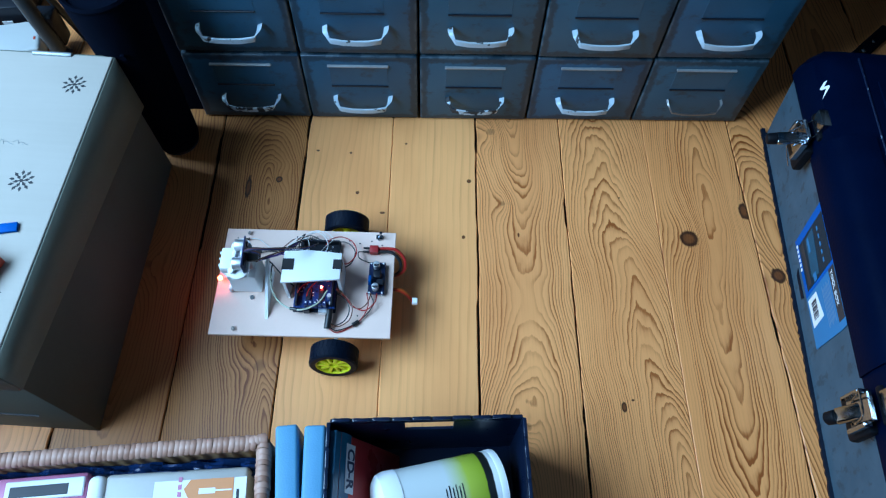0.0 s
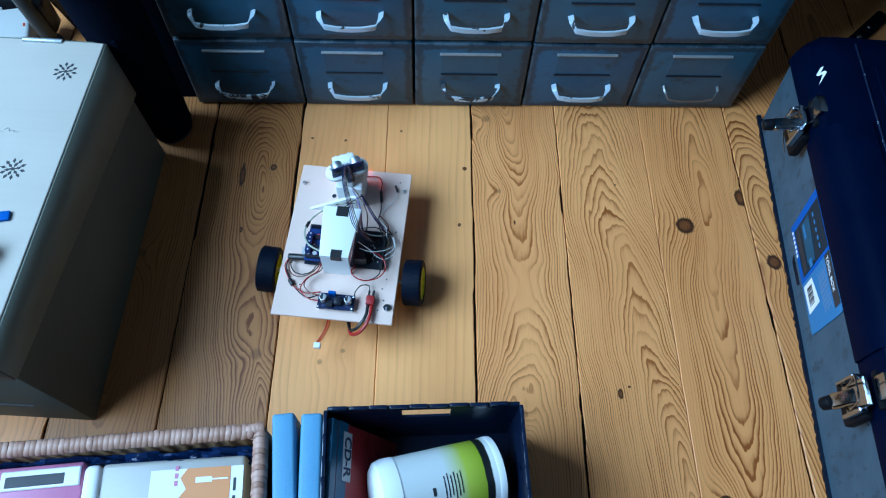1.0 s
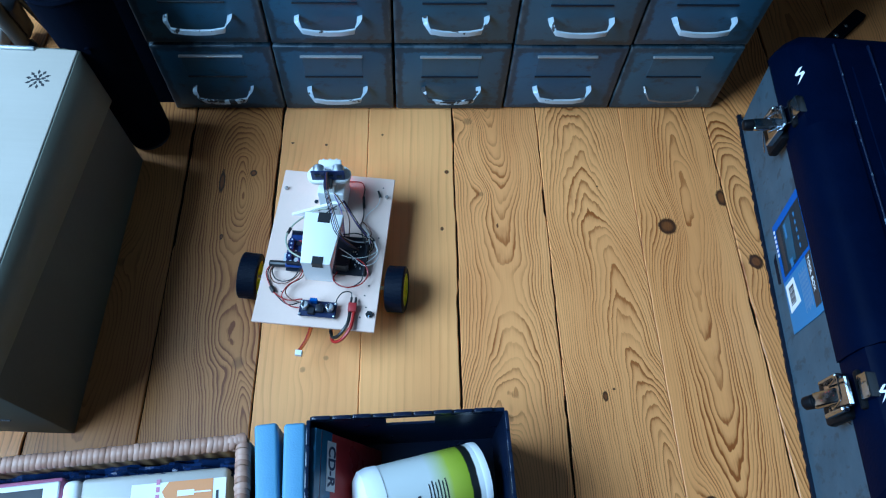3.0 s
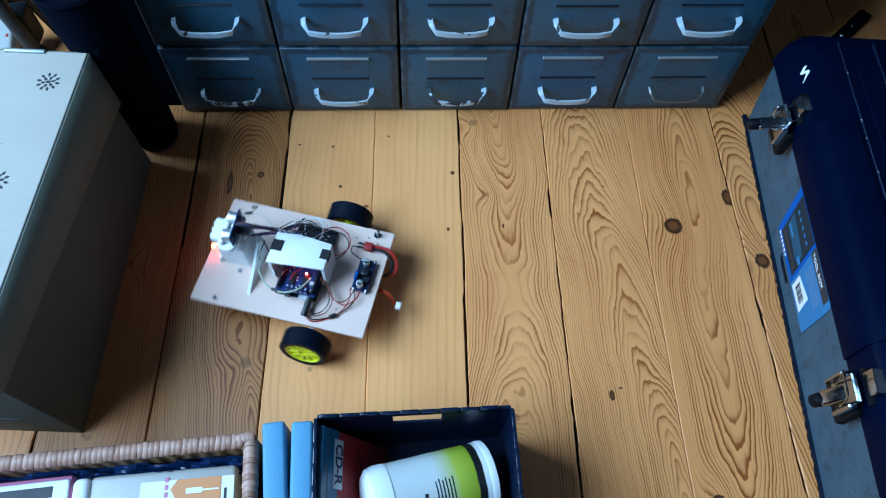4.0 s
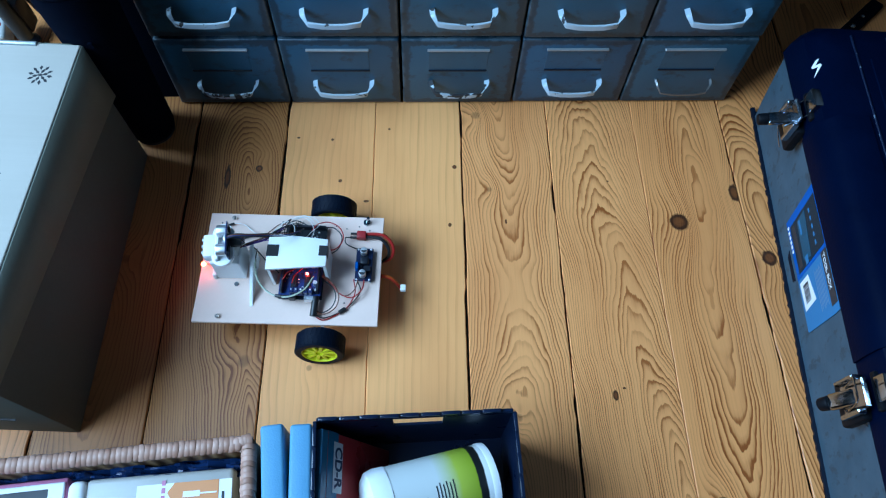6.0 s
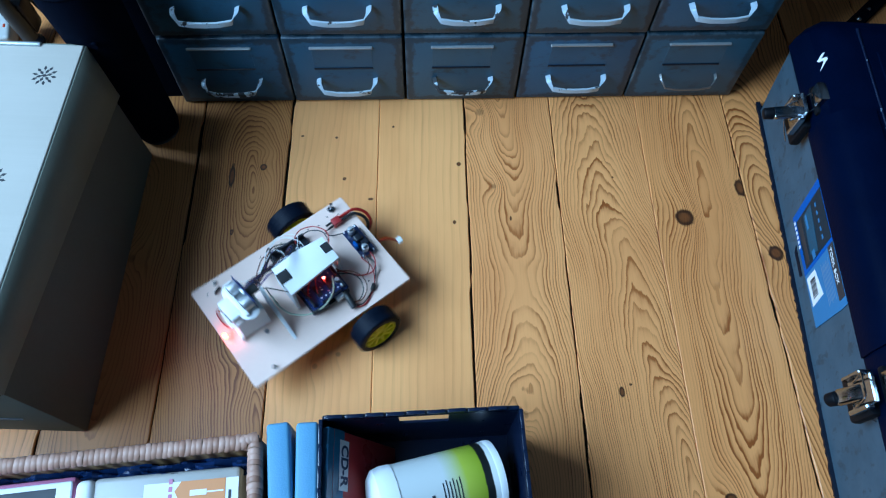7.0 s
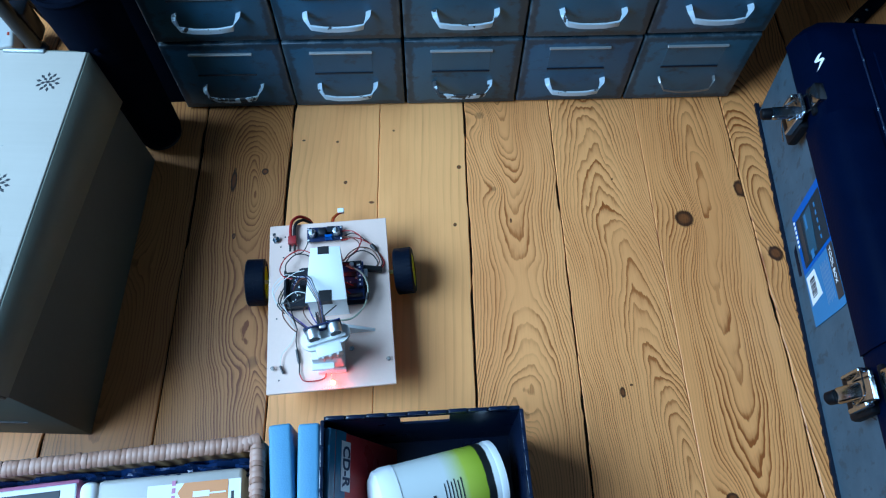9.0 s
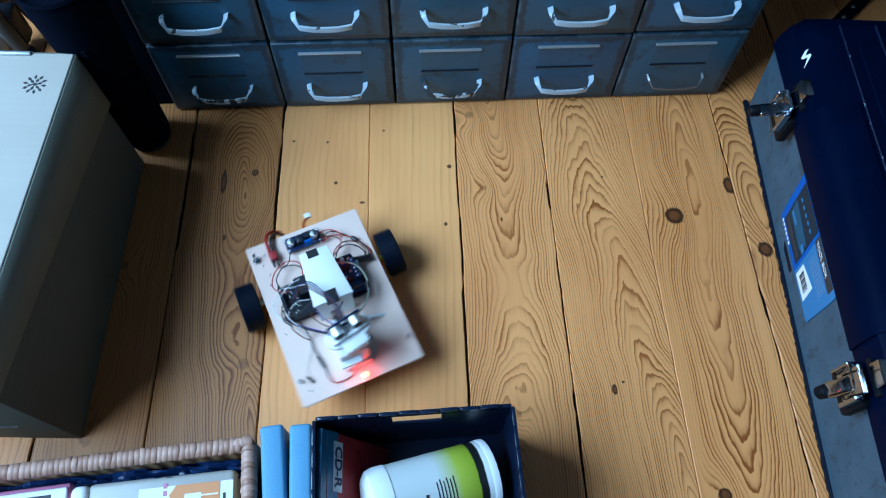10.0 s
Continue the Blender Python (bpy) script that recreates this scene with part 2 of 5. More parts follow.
def steel_paint():
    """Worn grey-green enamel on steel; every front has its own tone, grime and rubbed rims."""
    n = Nodes("grey_enamel")
    c = n.coords()
    rnd = n.t.nodes.new("ShaderNodeObjectInfo").outputs["Random"]
    off = n.t.nodes.new("ShaderNodeVectorMath")
    off.operation = "MULTIPLY_ADD"
    n.link(rnd, off.inputs[0])
    off.inputs[1].default_value = (7.0, 3.0, 5.0)
    n.link(c, off.inputs[2])
    p = off.outputs[0]
    broad, fine = n.noise(n.stretched(p, 1, 1, 0.7), 14, 5), n.noise(c, 240, 3)
    cold, green = n.mix(broad, (0.007, 0.062, 0.128), (0.022, 0.116, 0.215)), n.mix(broad, (0.014, 0.066, 0.098), (0.035, 0.116, 0.160))
    col = n.mix(n.math("MULTIPLY_ADD", rnd, 0.6, 0.15), cold, green)
    scuff = n.ramp(n.noise(n.stretched(p, 1, 1, 1.6), 26, 6, 0.7), (0.56, 0.0), (0.70, 1.0))
    col = n.mix(n.math("MULTIPLY", scuff, 0.7), col, (0.022, 0.026, 0.024))
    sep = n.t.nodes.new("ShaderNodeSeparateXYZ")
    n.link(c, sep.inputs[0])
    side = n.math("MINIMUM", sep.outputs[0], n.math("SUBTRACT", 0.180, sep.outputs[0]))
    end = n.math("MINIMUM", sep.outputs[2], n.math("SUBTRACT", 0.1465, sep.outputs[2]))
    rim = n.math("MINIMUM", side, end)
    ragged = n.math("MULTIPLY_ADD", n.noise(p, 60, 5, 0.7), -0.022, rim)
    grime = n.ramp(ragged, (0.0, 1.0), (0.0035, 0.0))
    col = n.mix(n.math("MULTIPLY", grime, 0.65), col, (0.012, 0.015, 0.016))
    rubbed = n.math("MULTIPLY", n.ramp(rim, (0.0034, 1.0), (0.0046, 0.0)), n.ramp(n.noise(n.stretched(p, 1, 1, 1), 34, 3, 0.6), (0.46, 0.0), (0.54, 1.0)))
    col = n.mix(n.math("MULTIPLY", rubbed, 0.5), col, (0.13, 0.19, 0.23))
    n.bump(fine, 0.3, 0.0006)
    return n.done(col, n.math("MULTIPLY_ADD", broad, 0.25, 0.28), 0.08)


def chipped(name, paint, under, amount=0.62):
    n = Nodes(name)
    c = n.coords()
    rnd = n.t.nodes.new("ShaderNodeObjectInfo").outputs["Random"]
    off = n.t.nodes.new("ShaderNodeVectorMath")
    off.operation = "ADD"
    n.link(c, off.inputs[0])
    n.link(rnd, off.inputs[1])
    chip = n.ramp(n.noise(off.outputs[0], 62, 3, 0.55), (amount, 0.0), (amount + 0.03, 1.0))
    col = n.mix(chip, paint, under)
    n.bump(n.math("SUBTRACT", 1.0, chip), 0.5, 0.0008)
    return n.done(col, n.math("MULTIPLY_ADD", chip, 0.2, 0.38), 0.1)


def galvanised():
    n = Nodes("mottled_grey_plastic")
    c = n.coords()
    vor = n.add("ShaderNodeTexVoronoi", Scale=70)
    n.link(c, vor.inputs["Vector"])
    broad = n.noise(c, 22, 4)
    col = n.mix(broad, (0.024, 0.054, 0.076), (0.064, 0.110, 0.146))
    spots = n.ramp(n.noise(n.stretched(c, 1, 1, 0.6), 75, 3, 0.6), (0.34, 1.0), (0.44, 0.0))
    col = n.mix(n.math("MULTIPLY", spots, 0.75), col, (0.030, 0.045, 0.055))
    n.bump(vor.outputs["Distance"], 0.15, 0.0008)
    return n.done(col, 0.55, 0.0, Specular_IOR_Level=0.2)


def tyre_rubber():
    return plain("tyre_rubber", (0.0012, 0.0046, 0.0125), 0.55, 0, 0.3, 60, 0.3, Specular_IOR_Level=0.12)


def cane():
    n = Nodes("cane")
    c = n.coords()
    rnd = n.t.nodes.new("ShaderNodeObjectInfo").outputs["Random"]
    col = n.mix(rnd, (0.36, 0.172, 0.118), (0.58, 0.330, 0.255))
    fine = n.noise(n.stretched(c, 60, 400, 400), 1.0, 3)
    col = n.mix(n.math("MULTIPLY", fine, 0.3), col, (0.26, 0.13, 0.07))
    n.bump(fine, 0.2, 0.0006)
    return n.done(col, 0.52, 0)


def weave():
    n = Nodes("woven_cane")
    c = n.coords()
    w = n.t.nodes.new("ShaderNodeTexWave")
    w.inputs["Scale"].default_value = 60
    w.inputs["Distortion"].default_value = 2
    n.link(n.stretched(c, 0.3, 0.3, 1.6), w.inputs["Vector"])
    col = n.mix(w.outputs["Fac"], (0.12, 0.055, 0.022), (0.42, 0.25, 0.12))
    n.bump(w.outputs["Fac"], 0.8, 0.003)
    return n.done(col, 0.5, 0)


def card(name, a, b):
    n = Nodes(name)
    c = n.coords()
    flutes = n.noise(n.stretched(c, 4, 150, 150), 1.0, 2)
    broad = n.noise(c, 9, 5)
    col = n.mix(n.math("MULTIPLY_ADD", flutes, 0.3, n.math("MULTIPLY", broad, 0.7)), a, b)
    n.bump(flutes, 0.12, 0.001)
    return n.done(col, 0.75, 0)


def tin_paint():
    """Glossy white paper sleeve that turns green towards the foot, with a dark band."""
    n = Nodes("canister_print")
    c = n.coords()
    sep = n.t.nodes.new("ShaderNodeSeparateXYZ")
    n.link(c, sep.inputs[0])
    z = n.math("MULTIPLY_ADD", n.noise(c, 40, 2), 0.004, sep.outputs[2])
    f = n.math("MULTIPLY", z, 1 / 0.165)
    col = n.ramp(f, (0.0, (0.80, 0.82, 0.80)), (0.105, (0.80, 0.82, 0.80)), (0.11, (0.012, 0.014, 0.014)), (0.165, (0.012, 0.014, 0.014)), (0.17, (0.27, 0.36, 0.025)), (0.30, (0.42, 0.50, 0.06)), (0.46, (0.62, 0.65, 0.63)))
    return n.done(col, 0.28, 0)


M = dict(
    wall=plain("grey_plaster", (0.036, 0.036, 0.038), 0.9, 0, 0.05, 6, 0.2),
    under=plain("dark_subfloor_and_gap_shade", (0.012, 0.008, 0.005), 0.95, Specular_IOR_Level=0.0),
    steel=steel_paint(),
    handle=chipped("chipped_handle_paint", (0.42, 0.53, 0.60), (0.03, 0.032, 0.035)),
    flaked=chipped("flaking_handle_paint", (0.42, 0.53, 0.60), (0.02, 0.024, 0.028), 0.50),
    worn=plain("bare_worn_steel", (0.26, 0.27, 0.27), 0.38, 0.9, 0.3, 60),
    edge=plain("dull_steel_edge", (0.34, 0.37, 0.38), 0.42, 0.5, 0.25, 80),
    chrome=plain("zinc_plate", (0.36, 0.39, 0.42), 0.17, 1.0, 0.12, 60, 0.05),
    pad=plain("matt_black_plastic", (0.0025, 0.0035, 0.0055), 0.55, 0, 0.3, 40, 0.2, Specular_IOR_Level=0.15),
    black=plain("black_plastic", (0.006, 0.009, 0.016), 0.42, 0, 0.3, 40),
    grille=plain("black_speaker_cloth", (0.0014, 0.0032, 0.0085), 0.9, 0, 0.4, 90, 0.8, Specular_IOR_Level=0.03),
    navy=plain("navy_plastic", (0.0002, 0.0028, 0.0135), 0.42, 0, 0.5, 18, 0.35, Specular_IOR_Level=0.02),
    scuff=chipped("scuffed_navy_edge", (0.0008, 0.0060, 0.0250), (0.10, 0.15, 0.20), 0.61),
    skirt=plain("dark_rubber_foot", (0.0015, 0.0055, 0.0140), 0.6, 0, 0.3, 40, Specular_IOR_Level=0.15),
    galv=galvanised(),
    white=plain("white_foam_board", (0.80, 0.81, 0.81), 0.55, 0, 0.04, 25, 0.08),
    ply=plain("pale_plywood", (0.80, 0.560, 0.465), 0.55, 0, 0.07, 18, 0.2),
    tyre=tyre_rubber(),
    rim=plain("yellow_plastic", (0.74, 0.74, 0.020), 0.40, 0, 0.1, 60),
    blue=plain("blue_circuit_board", (0.007, 0.022, 0.095), 0.35, 0, 0.5, 260),
    pcb=plain("dark_circuit_board", (0.010, 0.016, 0.030), 0.35, 0, 0.4, 150),
    pin=plain("gold_pins", (0.60, 0.52, 0.34), 0.25, 1.0),
    alu=plain("brushed_aluminium", (0.78, 0.79, 0.80), 0.45, 1.0, 0.1, 120),
    mesh=plain("transducer_mesh", (0.05, 0.05, 0.055), 0.5, 0.6, 0.6, 900, 0.8),
    tape=plain("black_tape", (0.010, 0.010, 0.012), 0.5, 0, 0.3, 60),
    red=plain("red_insulation", (0.42, 0.015, 0.012), 0.4),
    redp=plain("red_nylon_plug", (0.36, 0.020, 0.022), 0.45, 0, 0.2, 90),
    wire=plain("black_insulation", (0.012, 0.012, 0.013), 0.42),
    brown=plain("brown_insulation", (0.16, 0.045, 0.022), 0.42),
    violet=plain("violet_insulation", (0.07, 0.035, 0.20), 0.42),
    bluew=plain("blue_insulation", (0.012, 0.030, 0.13), 0.42),
    whitew=plain("white_insulation", (0.72, 0.72, 0.70), 0.42),
    greenw=plain("pale_green_insulation", (0.36, 0.40, 0.30), 0.42),
    orange=plain("orange_insulation", (0.50, 0.085, 0.012), 0.42),
    led=glow("lit_red_led", (1.0, 0.05, 0.02), 52.0),
    board_led=glow("lit_board_led", (1.0, 0.04, 0.03), 75.0),
    clear=plain("clear_led_lens", (0.72, 0.72, 0.70), 0.12, 0, 0.05, 40, 0, Transmission_Weight=0.7),
    board=plain("dark_blue_circuit_board", (0.004, 0.032, 0.150), 0.35, 0, 0.4, 160),
    converter=plain("blue_circuit_board", (0.004, 0.014, 0.055), 0.35, 0, 0.4, 160),
    wrapper=plain("grey_beige_wrapper", (0.40, 0.375, 0.345), 0.35, 0, 0.10, 30, 0.1),
    cane=cane(),
    weave=weave(),
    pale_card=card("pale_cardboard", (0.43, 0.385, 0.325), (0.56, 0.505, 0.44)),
    # box sides: own olive and brown tint, darkened to hold their shade
    olive_card=card("grey_olive_cardboard_shaded", (0.145, 0.156, 0.122), (0.205, 0.217, 0.175)),
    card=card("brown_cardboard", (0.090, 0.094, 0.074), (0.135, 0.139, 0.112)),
    foam=plain("sky_blue_foam", (0.085, 0.285, 0.455), 0.55, 0, 0.12, 40, 0.5),
    crate=plain("dark_crate_plastic", (0.0018, 0.0070, 0.0240), 0.30, 0, 0.3, 30, Specular_IOR_Level=0.40),
    crate_rim=plain("glossy_crate_rim", (0.004, 0.011, 0.030), 0.16, 0, 0.3, 60, 0.2, Specular_IOR_Level=0.6),
    print=tin_paint(),
    paper=plain("white_paper", (0.78, 0.79, 0.80), 0.6, 0, 0.04, 30, 0.06),
    ink=plain("dark_ink", (0.02, 0.022, 0.028), 0.6),
    cdred=plain("red_print", (0.46, 0.036, 0.036), 0.3, 0, 0.2, 20),
    deepblue=plain("dark_blue_ink", (0.008, 0.028, 0.085), 0.5),
    bluebag=plain("blue_plastic_film", (0.006, 0.030, 0.105), 0.25, 0, 0.5, 60, 0.3),
    cdblue=plain("blue_print", (0.022, 0.16, 0.29), 0.25, 0, 0.25, 20),
    labelblue=plain("glossy_blue_label", (0.001, 0.090, 0.36), 0.5, 0, 0.2, 30, Specular_IOR_Level=0.03),
    labelpale=plain("pale_blue_label", (0.030, 0.175, 0.36), 0.5, 0, 0.1, 30, Specular_IOR_Level=0.1),
    labelgrey=plain("grey_blue_print", (0.085, 0.19, 0.31), 0.4, 0, 0.1, 30),
    picture_teal=plain("teal_print", (0.008, 0.075, 0.125), 0.4, 0, 0.6, 60, Specular_IOR_Level=0.1),
    labelgreen=plain("dark_green_print", (0.003, 0.022, 0.036), 0.4, 0, 0.4, 60, Specular_IOR_Level=0.1),
    orangep=plain("orange_print", (0.66, 0.235, 0.075), 0.5, 0, 0.06, 30),
    pink=plain("pink_card", (0.52, 0.16, 0.28), 0.45, 0, 0.1, 30),
    redbox=plain("red_plastic", (0.62, 0.07, 0.03), 0.4, 0, 0.1, 30),
    milky=plain("milky_plastic", (0.60, 0.61, 0.58), 0.4, 0, 0.05, 20),
    slate=plain("slate_grey_tube", (0.055, 0.075, 0.085), 0.4, 0.3, 0.2, 40),
)


# ---- the room ----
def structure(name, bm, mat, label, category):
    ob = new(name, mesh_of(name, bm, mat, 0))
    return tagged(ob, label, category, kind="structure")


# unseen walls and ceiling, kept dark, the east one near, to limit bounced light
X0, X1, Y0, Y1, ZC = -1.60, 0.90, -2.8, 0.78, 3.3
structure("wall_north", box((X0, Y1, -0.02), (X1, Y1 + 0.12, ZC)), M["wall"], "plain dark grey plastered wall behind the cabinet", "wall")
structure("wall_south", box((X0, Y0 - 0.12, -0.02), (X1, Y0, ZC)), M["wall"], "plain dark grey plastered wall of the room", "wall")
structure("wall_east", box((X1, Y0 - 0.12, -0.02), (X1 + 0.12, Y1 + 0.12, ZC)), M["wall"], "plain dark grey plastered wall of the room", "wall")
w = box((X0 - 0.15, Y0 - 0.12, -0.02), (X0, WIN["y0"], ZC))
box((X0 - 0.15, WIN["y1"], -0.02), (X0, Y1 + 0.12, ZC), bm=w)
box((X0 - 0.15, WIN["y0"], -0.02), (X0, WIN["y1"], WIN["z0"]), bm=w)
box((X0 - 0.15, WIN["y0"], WIN["z1"]), (X0, WIN["y1"], ZC), bm=w)
structure("wall_west", w, M["wall"], "plain dark grey plastered wall with a window opening", "wall")
structure("ceiling", box((X0 - 0.15, Y0 - 0.12, ZC), (X1 + 0.12, Y1 + 0.12, ZC + 0.1)), M["wall"], "plain dark grey ceiling", "ceiling")

# ---- pine floor ----
floor = structure("floor", box((X0 - 0.1, Y0 - 0.1, -0.06), (X1 + 0.1, Y1 + 0.1, -0.003)), M["under"], "oiled pine plank floor with dark open joints", "floor")
JOINTS = (-0.680, -0.541, -0.400, -0.2575, -0.1178, 0.0205, 0.1610, 0.3030, 0.4505, 0.592)
LEAN = 0.012
STRAIGHT = ((-0.7, 0.02), (0.5, 0.03))
PLANKS = (
    dict(seed=3.1, gap=0.0012, line=((-0.7, -0.60), (0.5, -0.62)), depth=((-0.7, 0.05), (0.5, 0.0)), freq=230, contrast=0.6, tone=(0.80, 0.74, 0.66), knots=()),
    dict(seed=4.7, gap=0.0011, line=((-0.5, -0.478), (-0.17, -0.480), (0.02, -0.480), (0.12, -0.476), (0.4, -0.47)),
         depth=((-0.5, 0.04), (-0.3, 0.022), (-0.17, 0.004), (-0.07, 0.013), (0.018, 0.0), (0.12, 0.022), (0.4, 0.05)), freq=230, contrast=0.75, tone=(0.60, 0.57, 0.48), knots=((-0.470, -0.05, -0.008, 1.2),)),
    dict(seed=7.3, gap=0.0013, line=((-0.45, -0.262), (-0.30, -0.268), (-0.244, -0.276), (-0.207, -0.286), (-0.139, -0.300), (-0.04, -0.312), (0.007, -0.308), (0.073, -0.306), (0.142, -0.313), (0.21, -0.320), (0.4, -0.33)),
         depth=((-0.45, 0.016), (-0.30, 0.009), (-0.235, 0.001), (-0.20, 0.002), (-0.172, 0.011), (-0.139, 0.023), (-0.10, 0.031), (-0.04, 0.029), (0.007, 0.018), (0.073, 0.0), (0.11, 0.010), (0.142, 0.021), (0.21, 0.044), (0.3, 0.065)), freq=285, contrast=1.5,
         tone=(0.57, 0.545, 0.46), knots=((-0.286, -0.207, -0.012, 1.0), (-0.294, 0.104, 0.0058, 1.0), (-0.341, 0.088, 0.0048, 4.5), (-0.331, -0.01, 0.0026, 2.0)), wavy=0.75),
    dict(seed=1.9, gap=0.0016, line=((-0.7, -0.44), (0.5, -0.40)), depth=STRAIGHT, freq=95, contrast=0.20, tone=(1.05, 1.09, 1.08),
         knots=((-0.168, 0.080, 0.0030, 1.0), (-0.198, -0.218, -0.0055, 1.0), (-0.237, 0.162, 0.0026, 0.7), (-0.167, -0.202, -0.0050, 1.0), (-0.183, 0.158, 0.0022, 1.0), (-0.127, 0.043, 0.0042, 0.55)), wavy=0.5),
    dict(seed=2.6, gap=0.0005, line=((-0.7, 0.19), (0.5, 0.22)), depth=STRAIGHT, freq=85, contrast=0.17, tone=(1.06, 1.11, 1.10),
         knots=((-0.001, 0.0, 0.0026, 1.3), (0.0095, 0.104, 0.0036, 1.0), (-0.093, 0.178, 0.002, 1.0)), wavy=0.5),
    dict(seed=5.2, gap=0.0015, line=((-0.5, 0.075), (-0.291, 0.080), (-0.20, 0.090), (-0.06, 0.089), (0.03, 0.092), (0.10, 0.097), (0.16, 0.085), (0.25, 0.075)),
         depth=((-0.5, -0.020), (-0.40, 0.0), (-0.291, 0.020), (-0.242, 0.034), (-0.206, 0.044), (-0.15, 0.051), (-0.10, 0.056), (-0.06, 0.053), (0.031, 0.046), (0.084, 0.038), (0.122, 0.031), (0.16, 0.024), (0.21, 0.016), (0.30, 0.0)), freq=300, contrast=1.0, tone=(1.0, 0.98, 0.94),
         knots=((0.048, 0.205, -0.0105, 1.0), (0.062, 0.062, -0.0060, 1.0), (0.084, 0.005, 0.0016, 2.5), (0.081, -0.291, -0.006, 1.2)), wavy=0.8, pale_bands=((0.09, -0.11, 0.022, 0.075),)),
    dict(seed=14.3, gap=0.0011, line=((-0.5, 0.292), (-0.332, 0.279), (-0.255, 0.271), (-0.207, 0.260), (-0.081, 0.252), (0.012, 0.230), (0.105, 0.222), (0.216, 0.219), (0.35, 0.212)),
         depth=((-0.5, -0.005), (-0.40, 0.006), (-0.332, 0.014), (-0.294, 0.019), (-0.25, 0.027), (-0.207, 0.034), (-0.117, 0.044), (0.012, 0.058), (0.105, 0.069), (0.216, 0.081), (0.30, 0.090)), freq=330, contrast=0.98, tone=(1.0, 0.97, 0.91),
         knots=((0.213, -0.264, 0.0040, 1.8), (0.226, -0.254, 0.0022, 0.8), (0.2485, 0.075, 0.0016, 1.0)), wavy=1.0),
    dict(seed=6.4, gap=0.0006, line=((-0.5, 0.352), (-0.298, 0.368), (-0.11, 0.374), (0.008, 0.379), (0.073, 0.388), (0.208, 0.393), (0.35, 0.398)),
         depth=((-0.5, -0.048), (-0.40, -0.040), (-0.298, -0.032), (-0.232, -0.027), (-0.112, -0.018), (-0.07, -0.013), (-0.032, -0.007), (0.008, 0.0), (0.049, 0.007), (0.073, 0.012), (0.125, 0.019), (0.208, 0.028), (0.35, 0.042)), freq=290, contrast=1.10, tone=(0.94, 0.875, 0.78),
         knots=((0.348, 0.001, 0.0150, 1.0), (0.4450, 0.052, 0.0085, 1.9), (0.330, -0.404, 0.009, 1.0)), wavy=0.8, pale_bands=((0.430, 0.12, 0.012, 0.09), (0.306, -0.27, 0.010, 0.14), (0.436, -0.2, 0.010, 0.2))),
    dict(seed=9.5, gap=0.0011, line=((-0.5, 0.53), (-0.1, 0.49), (0.10, 0.479), (0.3, 0.476)), depth=((-0.5, -0.05), (-0.2, -0.024), (-0.06, -0.004), (0.0, 0.006), (0.086, 0.022), (0.162, 0.042), (0.3, 0.08)), freq=225, contrast=1.1, tone=(0.90, 0.845, 0.75),
         knots=((0.473, -0.062, 0.0115, 1.1),), wavy=0.8),
    dict(seed=0.7, gap=0.0011, line=((-0.7, 0.68), (0.5, 0.66)), depth=((-0.7, -0.05), (0.5, 0.04)), freq=220, contrast=0.7, tone=(0.90, 0.86, 0.80), knots=()),
)


def plank(k, x0, x1, gap0, gap1, mat):
    """One board along y, with ragged long edges."""
    rnd = random.Random(40 + k)
    n = 300
    bm = bmesh.new()
    rows = []
    step = [0.0, 0.0]
    for i in range(n + 1):
        y = Y0 + (Y1 - Y0) * i / n
        for s in (0, 1):
            if rnd.random() < 0.20:
                step[s] = rnd.random() ** 3 * 0.0026
        a = x0 + LEAN * y + gap0 * 0.5 + step[0] * (gap0 > 0.001) + 0.0009 * noise.noise((y * 30, k, 0))
        b = x1 + LEAN * y - gap1 * 0.5 - step[1] * (gap1 > 0.001) + 0.0009 * noise.noise((y * 30, k + 1, 0))
        r = 0.0011
        rows.append([bm.verts.new(p) for p in ((a, y, -0.0032), (a, y, -r), (a + r, y, 0), (b - r, y, 0), (b, y, -r), (b, y, -0.0032))])
    for p, q in zip(rows, rows[1:]):
        for j in range(5):
            bm.faces.new((p[j], p[j + 1], q[j + 1], q[j]))
    return part("plank", bm, mat, floor, smooth=0)


gaps = [p["gap"] for p in PLANKS] + [0.0011]
for k, p in enumerate(PLANKS):
    mat = pine("pine_board", **{key: v for key, v in p.items() if key != "gap"})
    plank(k, JOINTS[k], JOINTS[k + 1] if k + 1 < len(JOINTS) else JOINTS[-1] + 0.142, gaps[k], gaps[k + 1], mat)
plain_pine = pine("pine_board_far", 11.0, ((-0.7, 0.0), (0.5, 0.1)), ((-0.7, -0.05), (0.5, 0.05)), 200, 0.6, (0.9, 0.86, 0.8), ())
for k in range(7):
    plank(20 + k, JOINTS[0] - (k + 1) * 0.141, JOINTS[0] - k * 0.141, 0.0014, 0.0014, plain_pine)
for k in range(2):
    a = JOINTS[-1] + 0.142 * (k + 1)
    plank(30 + k, a, a + 0.142, 0.0014, 0.0014, plain_pine)


# ---- steel drawer cabinet ----
CX0, CX1, CY, PITCH, ROW = -0.432, 0.468, 0.230, 0.180, 0.1465
# upper rows are unseen, added so the cabinet shadows more of the floor
ROWS = 6
cabinet = thing("drawer_cabinet", pose(0, 0, 0), "worn grey-green steel cabinet with rows of small drawers", "cabinet")
ct = ROW * ROWS
for x0, x1 in ((CX0 - 0.002, CX0 + 0.003), (CX1 - 0.003, CX1 + 0.002)):
    part("side_panel", box((x0, CY + 0.012, 0.0), (x1, CY + 0.45, ct)), M["steel"], cabinet, smooth=0)
